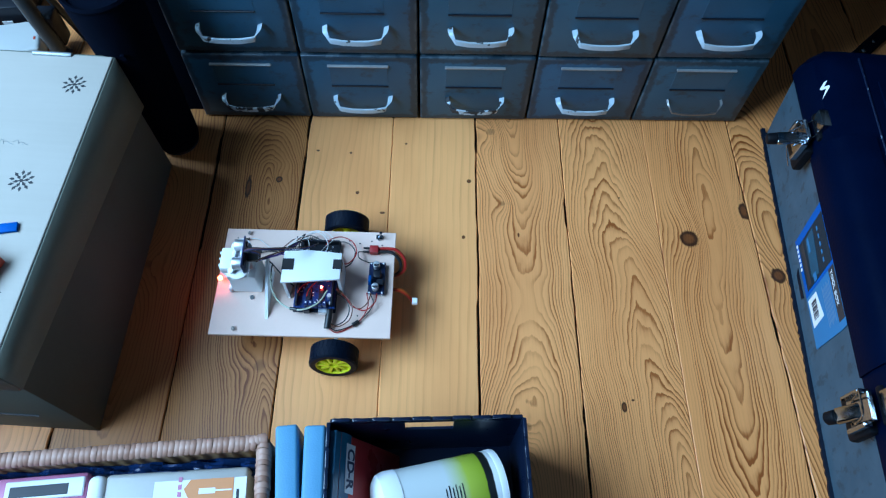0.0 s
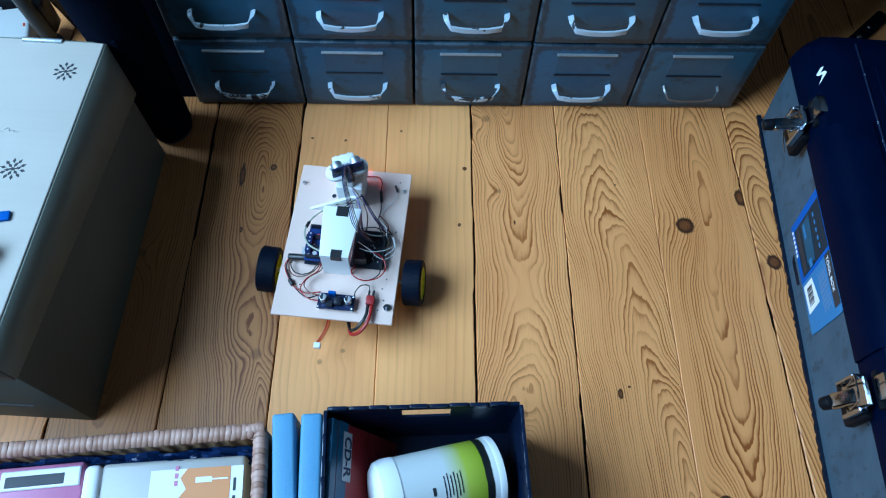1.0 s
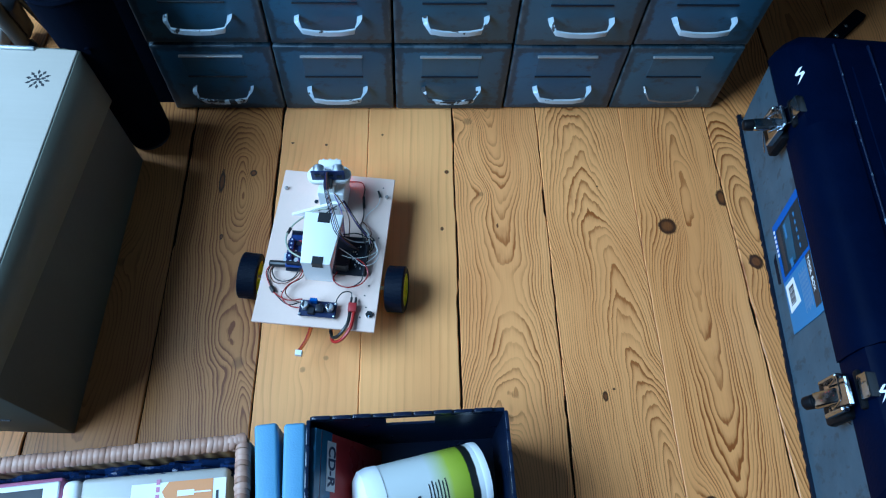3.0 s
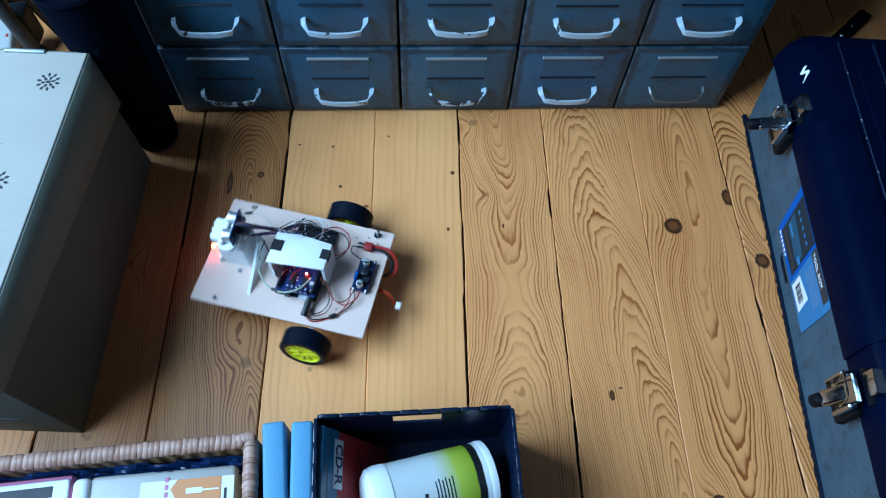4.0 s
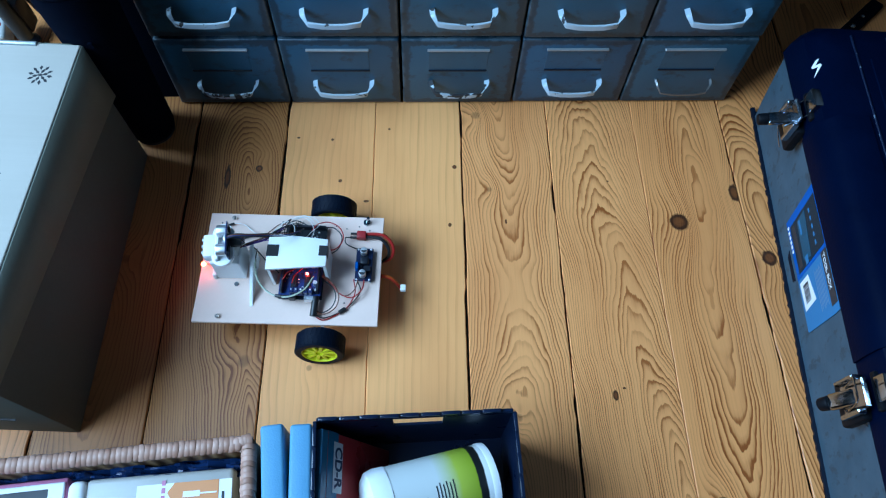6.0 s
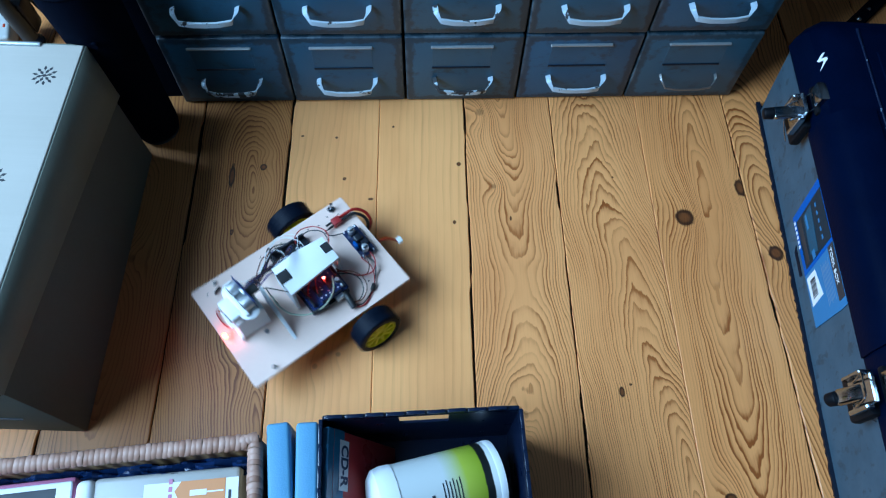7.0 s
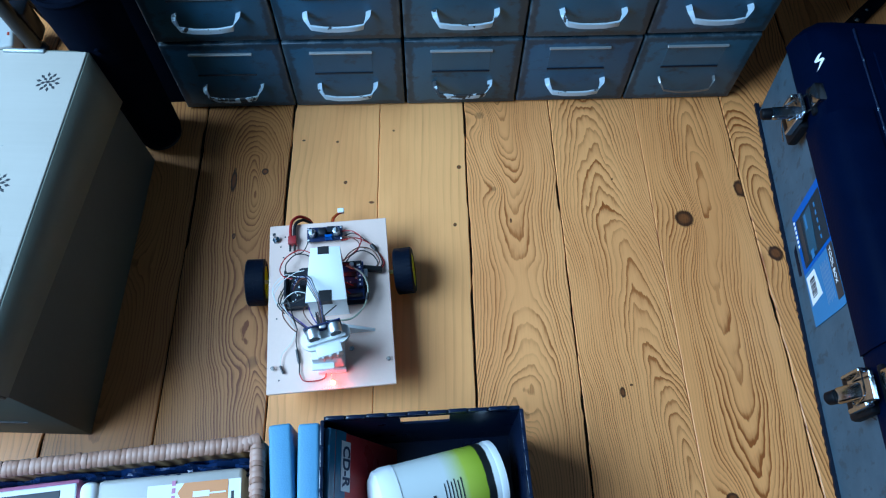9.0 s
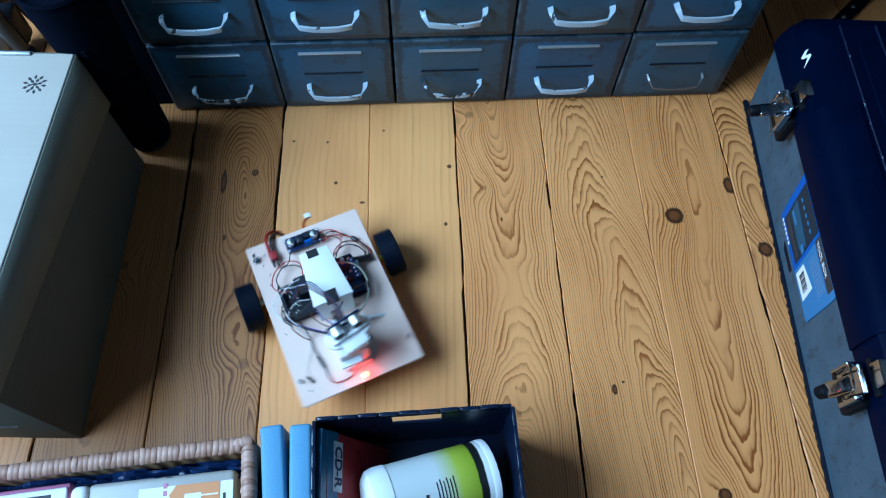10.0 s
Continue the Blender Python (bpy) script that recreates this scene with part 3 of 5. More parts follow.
part("back_panel", box((CX0 + 0.003, CY + 0.44, 0.0), (CX1 - 0.003, CY + 0.45, ct)), M["steel"], cabinet, smooth=0)
part("top_panel", box((CX0 - 0.002, CY + 0.012, ct), (CX1 + 0.002, CY + 0.45, ct + 0.004)), M["steel"], cabinet, smooth=0)
# added black block, stands in for the shadow between loudspeaker and cabinet
part("side_frame", box((CX0 - 0.078, CY + 0.016, 0.0), (CX0 - 0.002, CY + 0.45, ct)), M["grille"], cabinet, "black side frame", smooth=0)
# near-black sheet close behind the fronts stands in for shade in the gaps
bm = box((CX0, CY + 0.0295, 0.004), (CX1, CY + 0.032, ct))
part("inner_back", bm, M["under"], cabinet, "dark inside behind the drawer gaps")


def drawer_front():
    """A folded steel front, a little pillowed, with a pressed card slot."""
    bm = box((0.0016, 0.0, 0.003), (PITCH - 0.0016, 0.028, ROW - 0.0022), 0.0028, 3)
    box((0.042, -0.0004, 0.083), (0.132, 0.002, 0.124), 0.0003, 1, bm)
    return bm


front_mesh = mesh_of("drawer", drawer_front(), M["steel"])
bm = box((0.040, -0.0040, 0.1235), (0.134, 0.001, 0.1268), 0.0009, 1)
lip_mesh = mesh_of("card_lip", bm, M["edge"])
bm = box((0.042, -0.0022, 0.0790), (0.132, 0.002, 0.0815), 0.0006, 1)
slot_mesh = mesh_of("card_slot", bm, M["black"])


def pull(thick, deep, wide=0.046):
    """A bail pull bent from flat strip: two slanting legs and a slightly sagging bar."""
    bm = bmesh.new()
    line = [(-wide, 0.004, 0.058), (-wide + 0.001, -0.010, 0.056), (-wide + 0.008, -0.019, 0.0465), (-0.018, -0.021, 0.0445), (0, -0.021, 0.0438),
            (0.018, -0.021, 0.0445), (wide - 0.008, -0.019, 0.0465), (wide - 0.001, -0.010, 0.056), (wide, 0.004, 0.058)]
    rings = []
    for x, y, z in line:
        up = 1 if abs(x) < wide - 0.004 else 0.55
        side = deep * (0.35 if up == 1 else 1.0)
        rings.append([bm.verts.new((x + sx * (0 if up == 1 else deep * 0.5), y + sy * thick, z + sz * (thick if up != 1 else deep * 0.62))) for sx, sy, sz in ((-1, -1, -1), (1, -1, 1), (1, 1, 1), (-1, 1, -1))])
    for a, b in zip(rings, rings[1:]):
        for j in range(4):
            bm.faces.new((a[j], a[(j + 1) % 4], b[(j + 1) % 4], b[j]))
    bm.faces.new(rings[0][::-1])
    bm.faces.new(rings[-1])
    bmesh.ops.recalc_face_normals(bm, faces=bm.faces[:])
    bmesh.ops.bevel(bm, geom=bm.edges[:], offset=0.0007, segments=1, profile=0.5, affect="EDGES")
    return bm


pull_mesh = mesh_of("drawer_pull", pull(0.0017, 0.0074, 0.0445), M["handle"])
flaked_mesh = mesh_of("drawer_pull", pull(0.0017, 0.0074, 0.0445), M["flaked"])
thin_mesh = mesh_of("drawer_pull", pull(0.0012, 0.0032, 0.0445), M["worn"])
for r in range(ROWS):
    for k in range(5):
        d = new("drawer", front_mesh)
        d.parent = cabinet
        d.matrix_basis = pose(CX0 + k * PITCH + random.uniform(-0.0006, 0.0006), CY + random.uniform(-0.0012, 0.0012), r * ROW, 0, 0, random.uniform(-0.35, 0.35))
        for name, me in (("card_lip", lip_mesh), ("card_slot", slot_mesh), ("drawer_pull", thin_mesh if (r, k) == (0, 4) else flaked_mesh if (r, k) in ((0, 0), (0, 2)) else pull_mesh)):
            o = new(name, me)
            o.parent = d
            if name == "drawer_pull":
                o.matrix_basis = pose(PITCH / 2, 0, 0)
                tagged(o, "bare thin wire pull, paint gone" if me is thin_mesh else "pull with most of its paint flaked off" if me is flaked_mesh else "pale pull with chipped paint")


# ---- cardboard box with a slip lid ----
carton = thing("cardboard_box", pose(-0.4975, -0.297, 0, 0, 0, -3.4), "pale cardboard box with a deep slip lid and punched air holes", "box")
bm = bmesh.new()
shell = [[bm.verts.new(q) for q in ring] for ring in ([(-0.40, 0.0, 0), (0.0145, 0.0, 0), (0.004, 0.428, 0), (-0.40, 0.428, 0)], [(-0.40, 0.002, 0.225), (-0.003, 0.002, 0.225), (-0.003, 0.428, 0.225), (-0.40, 0.428, 0.225)])]
for k in range(4):
    bm.faces.new((shell[0][k], shell[0][(k + 1) % 4], shell[1][(k + 1) % 4], shell[1][k]))
bm.faces.new(shell[0][::-1])
bm.faces.new(shell[1])
bmesh.ops.bevel(bm, geom=bm.edges[:], offset=0.002, segments=2, profile=0.5, affect="EDGES")
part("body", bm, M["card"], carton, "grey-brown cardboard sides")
# the lid: a pale top sheet and grey skirts, darkened for shade, whose lower edge rises towards the near end
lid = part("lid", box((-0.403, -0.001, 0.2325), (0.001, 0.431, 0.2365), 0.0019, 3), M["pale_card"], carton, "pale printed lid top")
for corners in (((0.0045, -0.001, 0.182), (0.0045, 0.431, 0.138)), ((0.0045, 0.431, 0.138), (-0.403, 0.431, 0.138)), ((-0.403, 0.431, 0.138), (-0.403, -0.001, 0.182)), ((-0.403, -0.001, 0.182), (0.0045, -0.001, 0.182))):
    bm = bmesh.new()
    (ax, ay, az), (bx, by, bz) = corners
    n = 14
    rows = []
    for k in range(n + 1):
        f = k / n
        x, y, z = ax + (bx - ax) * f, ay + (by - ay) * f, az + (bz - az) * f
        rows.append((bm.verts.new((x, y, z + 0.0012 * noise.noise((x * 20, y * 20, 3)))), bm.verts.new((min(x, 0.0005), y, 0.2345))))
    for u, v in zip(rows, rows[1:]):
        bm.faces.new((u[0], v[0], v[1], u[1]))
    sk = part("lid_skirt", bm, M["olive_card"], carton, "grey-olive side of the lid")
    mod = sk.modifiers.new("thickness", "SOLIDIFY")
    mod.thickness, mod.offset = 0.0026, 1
for k in range(6):
    x0 = -0.046 + 0.006 * k
    part("pencil_stroke", tube([(x0 - 0.05, 0.283 + 0.002 * (k % 2), 0.2366), (x0 - 0.046, 0.288 - 0.003 * (k % 3), 0.2366), (x0 - 0.043, 0.281 + 0.002 * (k % 2), 0.2366)], 0.0003, 5, 4), M["edge"], lid)
# punched rosettes of air holes, a finger slot, tag and red corner on the lid
for cx, cy in ((-0.034, 0.380), (-0.049, 0.230), (-0.034, 0.08)):
    for ring, count in ((0.0, 1), (0.0062, 6), (0.0118, 10)):
        for j in range(count):
            a = 2 * math.pi * j / count + ring * 40
            x, y = cx + ring * math.cos(a), cy + ring * math.sin(a)
            s = 0.0026 if ring else 0.0030
            o = prism([(x + s * math.cos(a + q) * (1.5 if q in (0, math.pi) else 0.8), y + s * math.sin(a + q) * (1.5 if q in (0, math.pi) else 0.8)) for q in (0, math.pi / 2, math.pi, 3 * math.pi / 2)], 0.2355, 0.2366)
            part("air_hole", o, M["ink"], lid, smooth=0)
part("slot_edge", rod((-0.104, 0.429, 0.2365), (-0.052, 0.429, 0.2365), 0.0035, seg=12, bev=0.001), M["edge"], carton, "rolled grey edge of the finger slot")
part("flap_line", box((-0.18, -0.0012, 0.062), (-0.035, 0.0025, 0.0635)), M["ink"], carton, "thin dark gap of the front flap")
clip = thing("plastic_clip", pose(-0.527, -0.130, 0.2365, 0, 0, 8), "small blue plastic clip on the cardboard lid", "clip")
part("clip_body", box((-0.012, -0.006, 0), (0.010, 0.006, 0.004), 0.0012, 2), M["labelblue"], clip)
redbox = thing("red_case", pose(-0.560, -0.185, 0.2365, 0, 0, -22), "small red plastic case lying on the cardboard lid", "case")
part("case_body", box((-0.035, -0.030, 0), (0.035, 0.028, 0.018), 0.003, 2), M["redbox"], redbox)

# ---- round loudspeaker ----
speaker = thing("loudspeaker", pose(-0.464, 0.178, 0, 0, -1.6, 0), "tall round black cloth-covered loudspeaker, tapering towards the floor", "loudspeaker")
part("cloth_body", spun([(0, 0.006), (0.028, 0.006), (0.033, 0.010), (0.0350, 0.020), (0.0470, 0.301), (0.0455, 0.308), (0.0, 0.308)], 56), M["grille"], speaker)
part("foot_ring", spun([(0, 0.0), (0.029, 0.0), (0.031, 0.003), (0.029, 0.007), (0, 0.007)]), M["black"], speaker)
part("top_ring", spun([(0.040, 0.3075), (0.0470, 0.3075), (0.0480, 0.311), (0.0455, 0.315), (0.041, 0.3125), (0.040, 0.3075)], 56), M["grille"], speaker, "black rim")
part("side_badge", rod((0.012, -0.0430, 0.235), (0.012, -0.0470, 0.235), 0.0045, seg=16), M["grille"], speaker)

# ---- behind the box ----
stand = thing("tripod_stand", pose(-0.726, 0.375, 0), "slate-grey metal stand leg beside the box", "stand")
part("leg", rod((0.03, -0.02, 0.0), (-0.055, 0.02, 0.62), 0.0125, seg=18), M["slate"], stand)
part("strut", rod((0.055, 0.03, 0.0), (0.02, 0.02, 0.16), 0.006, seg=12), M["slate"], stand)
part("foot", ball((0.03, -0.02, 0.012), 0.018, squash=0.65), M["black"], stand, "black rubber foot")
part("clamp", box((0.006, -0.012, 0.02), (0.040, 0.022, 0.085), 0.006, 2), M["black"], stand, "black plastic clamp")
router = thing("white_case", pose(-0.800, 0.40, 0, 0, 0, 12), "white plastic case with a small red mark, on the floor", "case")
part("case_shell", box((-0.075, -0.07, 0.0), (0.062, 0.004, 0.035), 0.006, 3), M["milky"], router)
part("red_mark", box((0.052, -0.046, 0.034), (0.056, -0.038, 0.0362), 0.001, 1), M["redbox"], router)
unit = thing("black_box", pose(-0.832, 0.466, 0, 0, 0, 6), "black electronic unit with a small pale label", "electronics")
part("unit_shell", box((-0.09, -0.05, 0.0), (0.06, 0.05, 0.055), 0.004, 2), M["black"], unit)
part("unit_label", box((0.015, -0.0515, 0.020), (0.032, -0.0495, 0.026)), M["paper"], unit)
cable = thing("cable", pose(0, 0, 0), "thin black cable running along the floor into the box slot", "cable")
part("cord", tube([(-0.86, 0.30, 0.30), (-0.80, 0.27, 0.26), (-0.70, 0.20, 0.19), (-0.61, 0.150, 0.20), (-0.585, 0.137, 0.235)], 0.0022), M["wire"], cable)

strap = thing("black_strap", pose(0.700, 0.362, 0, 0, 0, 42), "black strap with chrome studs behind the tool box", "strap")
part("band", box((-0.03, -0.012, 0.0), (0.13, 0.012, 0.016), 0.004, 2), M["grille"], strap)
for k, s in enumerate((0.003, 0.0055, 0.004)):
    part("stud", ball((0.0 + 0.035 * k, 0, 0.018), s, seg=14, squash=0.7), M["chrome"], strap, "chrome stud")

# ---- tool box ----
toolbox = thing("tool_box", pose(0.485, -0.123, 0, 0, 0, -4.4), "navy plastic tool box with mottled grey body and chrome latches", "tool box")
HL, TW = 0.335, 0.27


def loft(sections, bm=None):
    """A closed body through rings of equal count."""
    bm = bm or bmesh.new()
    rings = [[bm.verts.new(p) for p in ring] for ring in sections]
    for a, b in zip(rings, rings[1:]):
        for j in range(len(a)):
            bm.faces.new((a[j], a[(j + 1) % len(a)], b[(j + 1) % len(a)], b[j]))
    bm.faces.new(rings[0][::-1])
    bm.faces.new(rings[-1])
    bmesh.ops.recalc_face_normals(bm, faces=bm.faces[:])
    return bm


def oblong(x0, x1, hl, z, c=0.012):
    return [(x0 + c, -hl, z), (x1 - c, -hl, z), (x1, -hl + c, z), (x1, hl - c, z), (x1 - c, hl, z), (x0 + c, hl, z), (x0, hl - c, z), (x0, -hl + c, z)]


part("tray", loft([oblong(0.000, TW, HL - 0.004, 0.005), oblong(-0.004, TW + 0.008, HL, 0.05), oblong(-0.023, TW + 0.027, HL - 0.012, 0.168)]), M["galv"], toolbox, "mottled grey tray body", smooth=20)
bm = bmesh.new()
pts = 130
ring0, ring1, ring2 = [], [], []
rag = random.Random(5)
for k in range(pts + 1):
    y = -HL - 0.003 + (2 * HL + 0.006) * k / pts
    j = rag.uniform(-0.0011, 0.0011)
    ring0.append(bm.verts.new((-0.003 + j, y, 0.0)))
    ring1.append(bm.verts.new((-0.004 + j, y, 0.0055)))
    ring2.append(bm.verts.new((0.002, y, 0.0075)))
for a, b in ((ring0, ring1), (ring1, ring2)):
    for k in range(pts):
        bm.faces.new((a[k], a[k + 1], b[k + 1], b[k]))
box((0.002, -HL + 0.004, 0.0), (TW, HL - 0.004, 0.0045), bm=bm)
part("foot_skirt", bm, M["skirt"], toolbox, "dark ragged rubber skirting")
bm = loft([oblong(-0.029, TW + 0.033, HL - 0.010, 0.163, 0.016), oblong(-0.031, TW + 0.035, HL - 0.014, 0.186, 0.018), oblong(-0.027, TW + 0.03, HL - 0.026, 0.212, 0.02),
           oblong(-0.016, TW + 0.02, HL - 0.036, 0.223, 0.022), oblong(0.022, TW - 0.02, HL - 0.062, 0.226, 0.022)])
lidp = part("lid", bm, M["navy"], toolbox, "dark navy plastic lid")
part("lid_ridge", box((0.027, -HL + 0.07, 0.2245), (0.0298, HL - 0.05, 0.2276), 0.0008, 1), M["scuff"], toolbox, "scuffed ridge along the lid")
part("lid_ridge", box((0.075, -HL + 0.07, 0.2245), (0.0775, HL - 0.05, 0.2290), 0.0008, 1), M["scuff"], toolbox)
part("lid_panel", box((0.045, -HL + 0.09, 0.2245), (TW - 0.04, HL - 0.09, 0.2275), 0.001, 1), M["navy"], toolbox)
part("lid_step", loft([[(-0.0322, y - e, 0.164), (-0.0342, y - e, 0.186), (-0.0312, y - e * 0.6, 0.209), (-0.016, y, 0.2275), (0.020, y, 0.2285), (0.020, y, 0.16)] for y, e in ((-0.152, 0.004), (0.148, -0.004))]), M["navy"], toolbox, "raised middle of the lid front", smooth=50)
zig = [(-0.001, 0.0055), (0.006, 0.0055), (0.0078, 0.002), (-0.007, -0.0165), (0.002, 0.0012), (-0.0055, 0.0012), (-0.0075, 0.004), (0.001, 0.0145), (0.006, 0.0155)]
part("zigzag_mark", prism(zig, 0.0, 0.0006), M["paper"], toolbox, "white zigzag mark", m=pose(-0.0232, 0.232, 0.2174, 0, -45, 0) @ Matrix.Scale(0.85, 4))
part("zigzag_mark", prism(zig, 0.0, 0.0006), M["paper"], toolbox, "white zigzag mark", m=pose(-0.0225, -0.207, 0.2178, 0, -45, 0) @ Matrix.Scale(0.62, 4))


def latch(y, opening):
    """A chrome draw latch: keeper on the lid, base plate, lever with a black tip and a wire bail."""
    root = part("latch", box((-0.040, -0.026, 0.128), (-0.026, 0.026, 0.172), 0.004, 2), M["pad"], toolbox, "chrome draw latch on a black pad", m=pose(0, y, 0))
    part("keeper", box((-0.036, -0.014, 0.196), (-0.018, 0.014, 0.2145), 0.002, 2), M["chrome"], root)
    part("keeper_pad", box((-0.034, -0.022, 0.188), (-0.020, 0.022, 0.198), 0.003, 2), M["pad"], root)
    part("base_plate", box((-0.044, -0.017, 0.146), (-0.038, 0.017, 0.190), 0.0015, 1), M["chrome"], root)
    part("base_wing", box((-0.050, -0.0215, 0.146), (-0.040, -0.0165, 0.182), 0.0012, 1), M["chrome"], root)
    part("base_wing", box((-0.050, 0.0165, 0.146), (-0.040, 0.0215, 0.182), 0.0012, 1), M["chrome"], root)
    m = pose(-0.040, 0, 0.170, 0, opening, 0)
    lever = part("lever", box((-0.034, -0.0095, -0.004), (0.006, 0.0095, 0.004), 0.0035, 3), M["chrome"], root, m=m)
    part("lever_tip", rod((-0.032, 0, 0), (-0.046, 0, 0), 0.0085, 0.0075, 18, 0.002), M["pad"], lever, "black rubber tip")
    part("hinge_pin", rod((-0.002, -0.020, 0), (-0.002, 0.020, 0), 0.0024, seg=12), M["chrome"], lever)
    part("wire_bail", tube([(-0.014, -0.0125, -0.002), (0.004, -0.0125, 0.014), (0.018, -0.0115, 0.030), (0.021, 0.0, 0.034), (0.018, 0.0115, 0.030), (0.004, 0.0125, 0.014), (-0.014, 0.0125, -0.002)], 0.0012), M["chrome"], lever)
    part("loose_wire", tube([(-0.020, -0.010, -0.004), (-0.018, -0.018, -0.016), (-0.014, -0.026, -0.030)], 0.0007), M["chrome"], lever)


latch(0.186, -10)
latch(-0.196, -64)


def on_tray(y, z, ry=-99.15):
    """A pose on the tray's sloping side: x runs up the slope, y along the box, z outwards."""
    return pose(-0.0042 - 0.1610 * (z - 0.05) - 0.0006, y, z, 0, ry, 0)


label = part("printed_label", box((-0.051, -0.046, 0.0), (0.056, 0.047, 0.0006)), M["labelblue"], toolbox, "glossy blue label with a picture of a tool box", m=on_tray(0.050, 0.090))
pic = part("label_picture", box((-0.040, -0.040, 0.0006), (0.056, 0.034, 0.0010)), M["labelgreen"], label, "dark picture on the label")
part("picture_tray", box((-0.034, -0.036, 0.0010), (-0.022, 0.030, 0.0013), 0.0002, 1), M["ink"], pic)
part("picture_lid", prism([(-0.016, -0.030), (0.010, -0.036), (0.018, 0.030), (-0.012, 0.028)], 0.0010, 0.0013), M["picture_teal"], pic)
part("picture_glint", box((-0.010, -0.040, 0.0013), (0.000, -0.028, 0.0015)), M["labelpale"], pic)
part("picture_glint", box((-0.008, 0.004, 0.0013), (-0.002, 0.026, 0.0015)), M["labelpale"], pic)
for k in range(5):
    part("label_bar", box((0.030, -0.030 + 0.012 * k, 0.0010), (0.034, -0.024 + 0.012 * k, 0.0013)), M["labelpale"], pic)
for k in range(6):
    part("label_bar", box((-0.0495, -0.004 + 0.0075 * k, 0.0006), (-0.0445, 0.0005 + 0.0075 * k, 0.0009)), M["paper"], label)
tail = part("price_label", prism([(-0.051, 0.040), (-0.051, -0.036), (0.040, -0.045), (0.056, -0.045), (0.056, 0.040)], 0.0, 0.0006), M["labelpale"], toolbox, "pale blue label part with bar code", m=on_tray(-0.0362, 0.090))
code = part("barcode_sticker", prism([(-0.046, 0.034), (-0.014, 0.034), (-0.004, -0.006), (-0.044, -0.008)], 0.0006, 0.0010), M["paper"], tail, "white bar code sticker")
for k in range(10):
    part("code_bar", box((-0.036, 0.000 + k * 0.0028, 0.0010), (-0.018, 0.0012 + k * 0.0028 + 0.0006 * (k % 3), 0.0013)), M["ink"], code)
for k in range(7):
    part("label_bar", box((0.006 + 0.004 * k, -0.028 + 0.002 * (k % 3), 0.0006), (0.0076 + 0.004 * k, 0.030 - 0.004 * (k % 2), 0.0008)), M["labelgrey"], tail)
strip = part("label_strip", box((0.038, -0.034, 0.0006), (0.056, 0.040, 0.0011)), M["ink"], tail, "black strip with small white lettering")
part("lettering", lettering("TOOL BOX", 0.0098), M["paper"], toolbox, "white words", m=on_tray(-0.0362, 0.090) @ pose(0.0455, 0.011, 0.0013, 0, 0, -90), smooth=0)
notch = part("tray_notch", prism([(-0.012, -0.02), (0.012, -0.026), (0.012, 0.022), (-0.010, 0.008)], 0.0, 0.0012), M["skirt"], toolbox, "dark torn patch above the skirting", m=on_tray(0.035, 0.020))

# ---- folding crate ----
crate = thing("folding_crate", pose(-0.163, -0.324, 0, 0, 0, 1.6), "dark blue-black plastic folding crate with a toothed rim", "crate")
CW, CD, CH, TH = 0.2165, 0.30, 0.150, 0.0028


def crate_side(length, hole):
    """A wall along x, with a hand hole where asked; the inside is at -y."""
    xs, zs = ([0, 0.083, 0.139, length], [0, 0.106, 0.138, CH - 0.004]) if hole else ([0, length], [0, CH - 0.004])
    bm = bmesh.new()
    v = {(i, k, s): bm.verts.new((x, s * TH, z)) for i, x in enumerate(xs) for k, z in enumerate(zs) for s in (0, 1)}
    full = {(i, k) for i in range(len(xs) - 1) for k in range(len(zs) - 1)} - ({(1, 1)} if hole else set())
    for i, k in full:
        for s in (0, 1):
            bm.faces.new((v[i, k, s], v[i + 1, k, s], v[i + 1, k + 1, s], v[i, k + 1, s]))
        for di, dk, a, c in ((-1, 0, (i, k), (i, k + 1)), (1, 0, (i + 1, k), (i + 1, k + 1)), (0, -1, (i, k), (i + 1, k)), (0, 1, (i, k + 1), (i + 1, k + 1))):
            if (i + di, k + dk) not in full:
                bm.faces.new((v[(*a, 0)], v[(*c, 0)], v[(*c, 1)], v[(*a, 1)]))
    bmesh.ops.recalc_face_normals(bm, faces=bm.faces[:])
    return bm


north = part("end_wall", crate_side(CW, True), M["crate"], crate, "end wall with a hand hole")
south = part("end_wall", crate_side(CW, False), M["crate"], crate, m=pose(CW, -CD, 0, 0, 0, 180))
west = part("side_wall", crate_side(CD, False), M["crate"], crate, m=pose(0, -CD, 0, 0, 0, 90))
east = part("side_wall", crate_side(CD, False), M["crate"], crate, m=pose(CW, 0, 0, 0, 0, -90))
part("bottom", box((0.0, -CD, 0.003), (CW, 0.0, 0.007)), M["crate"], crate)
tooth = mesh_of("rim_tooth", box((0.0004, -0.0008, CH - 0.0045), (0.0206, TH + 0.0006, CH), 0.0008, 2), M["crate_rim"])
for wall, length in ((north, CW), (west, CD), (east, CD), (south, CW)):
    part("rim_rail", box((0, -0.0006, CH - 0.012), (length, TH + 0.0010, CH - 0.0038), 0.0008, 1), M["crate_rim"], wall)
    k = 0
    while 0.004 + k * 0.0225 + 0.02 < length:
        o = new("rim_tooth", tooth)
        o.parent = wall
        o.matrix_basis = pose(0.002 + k * 0.0225, 0, (k % 2) * -0.0014)
        k += 1

cdr = thing("disc_box", pose(-0.089, -0.331, 0.009, 0, -27, 0), "red and blue box of blank discs leaning in the crate", "box")
part("carton", box((-0.008, -0.142, 0.0), (0.0, 0.0, 0.148), 0.0012, 2), M["cdred"], cdr)
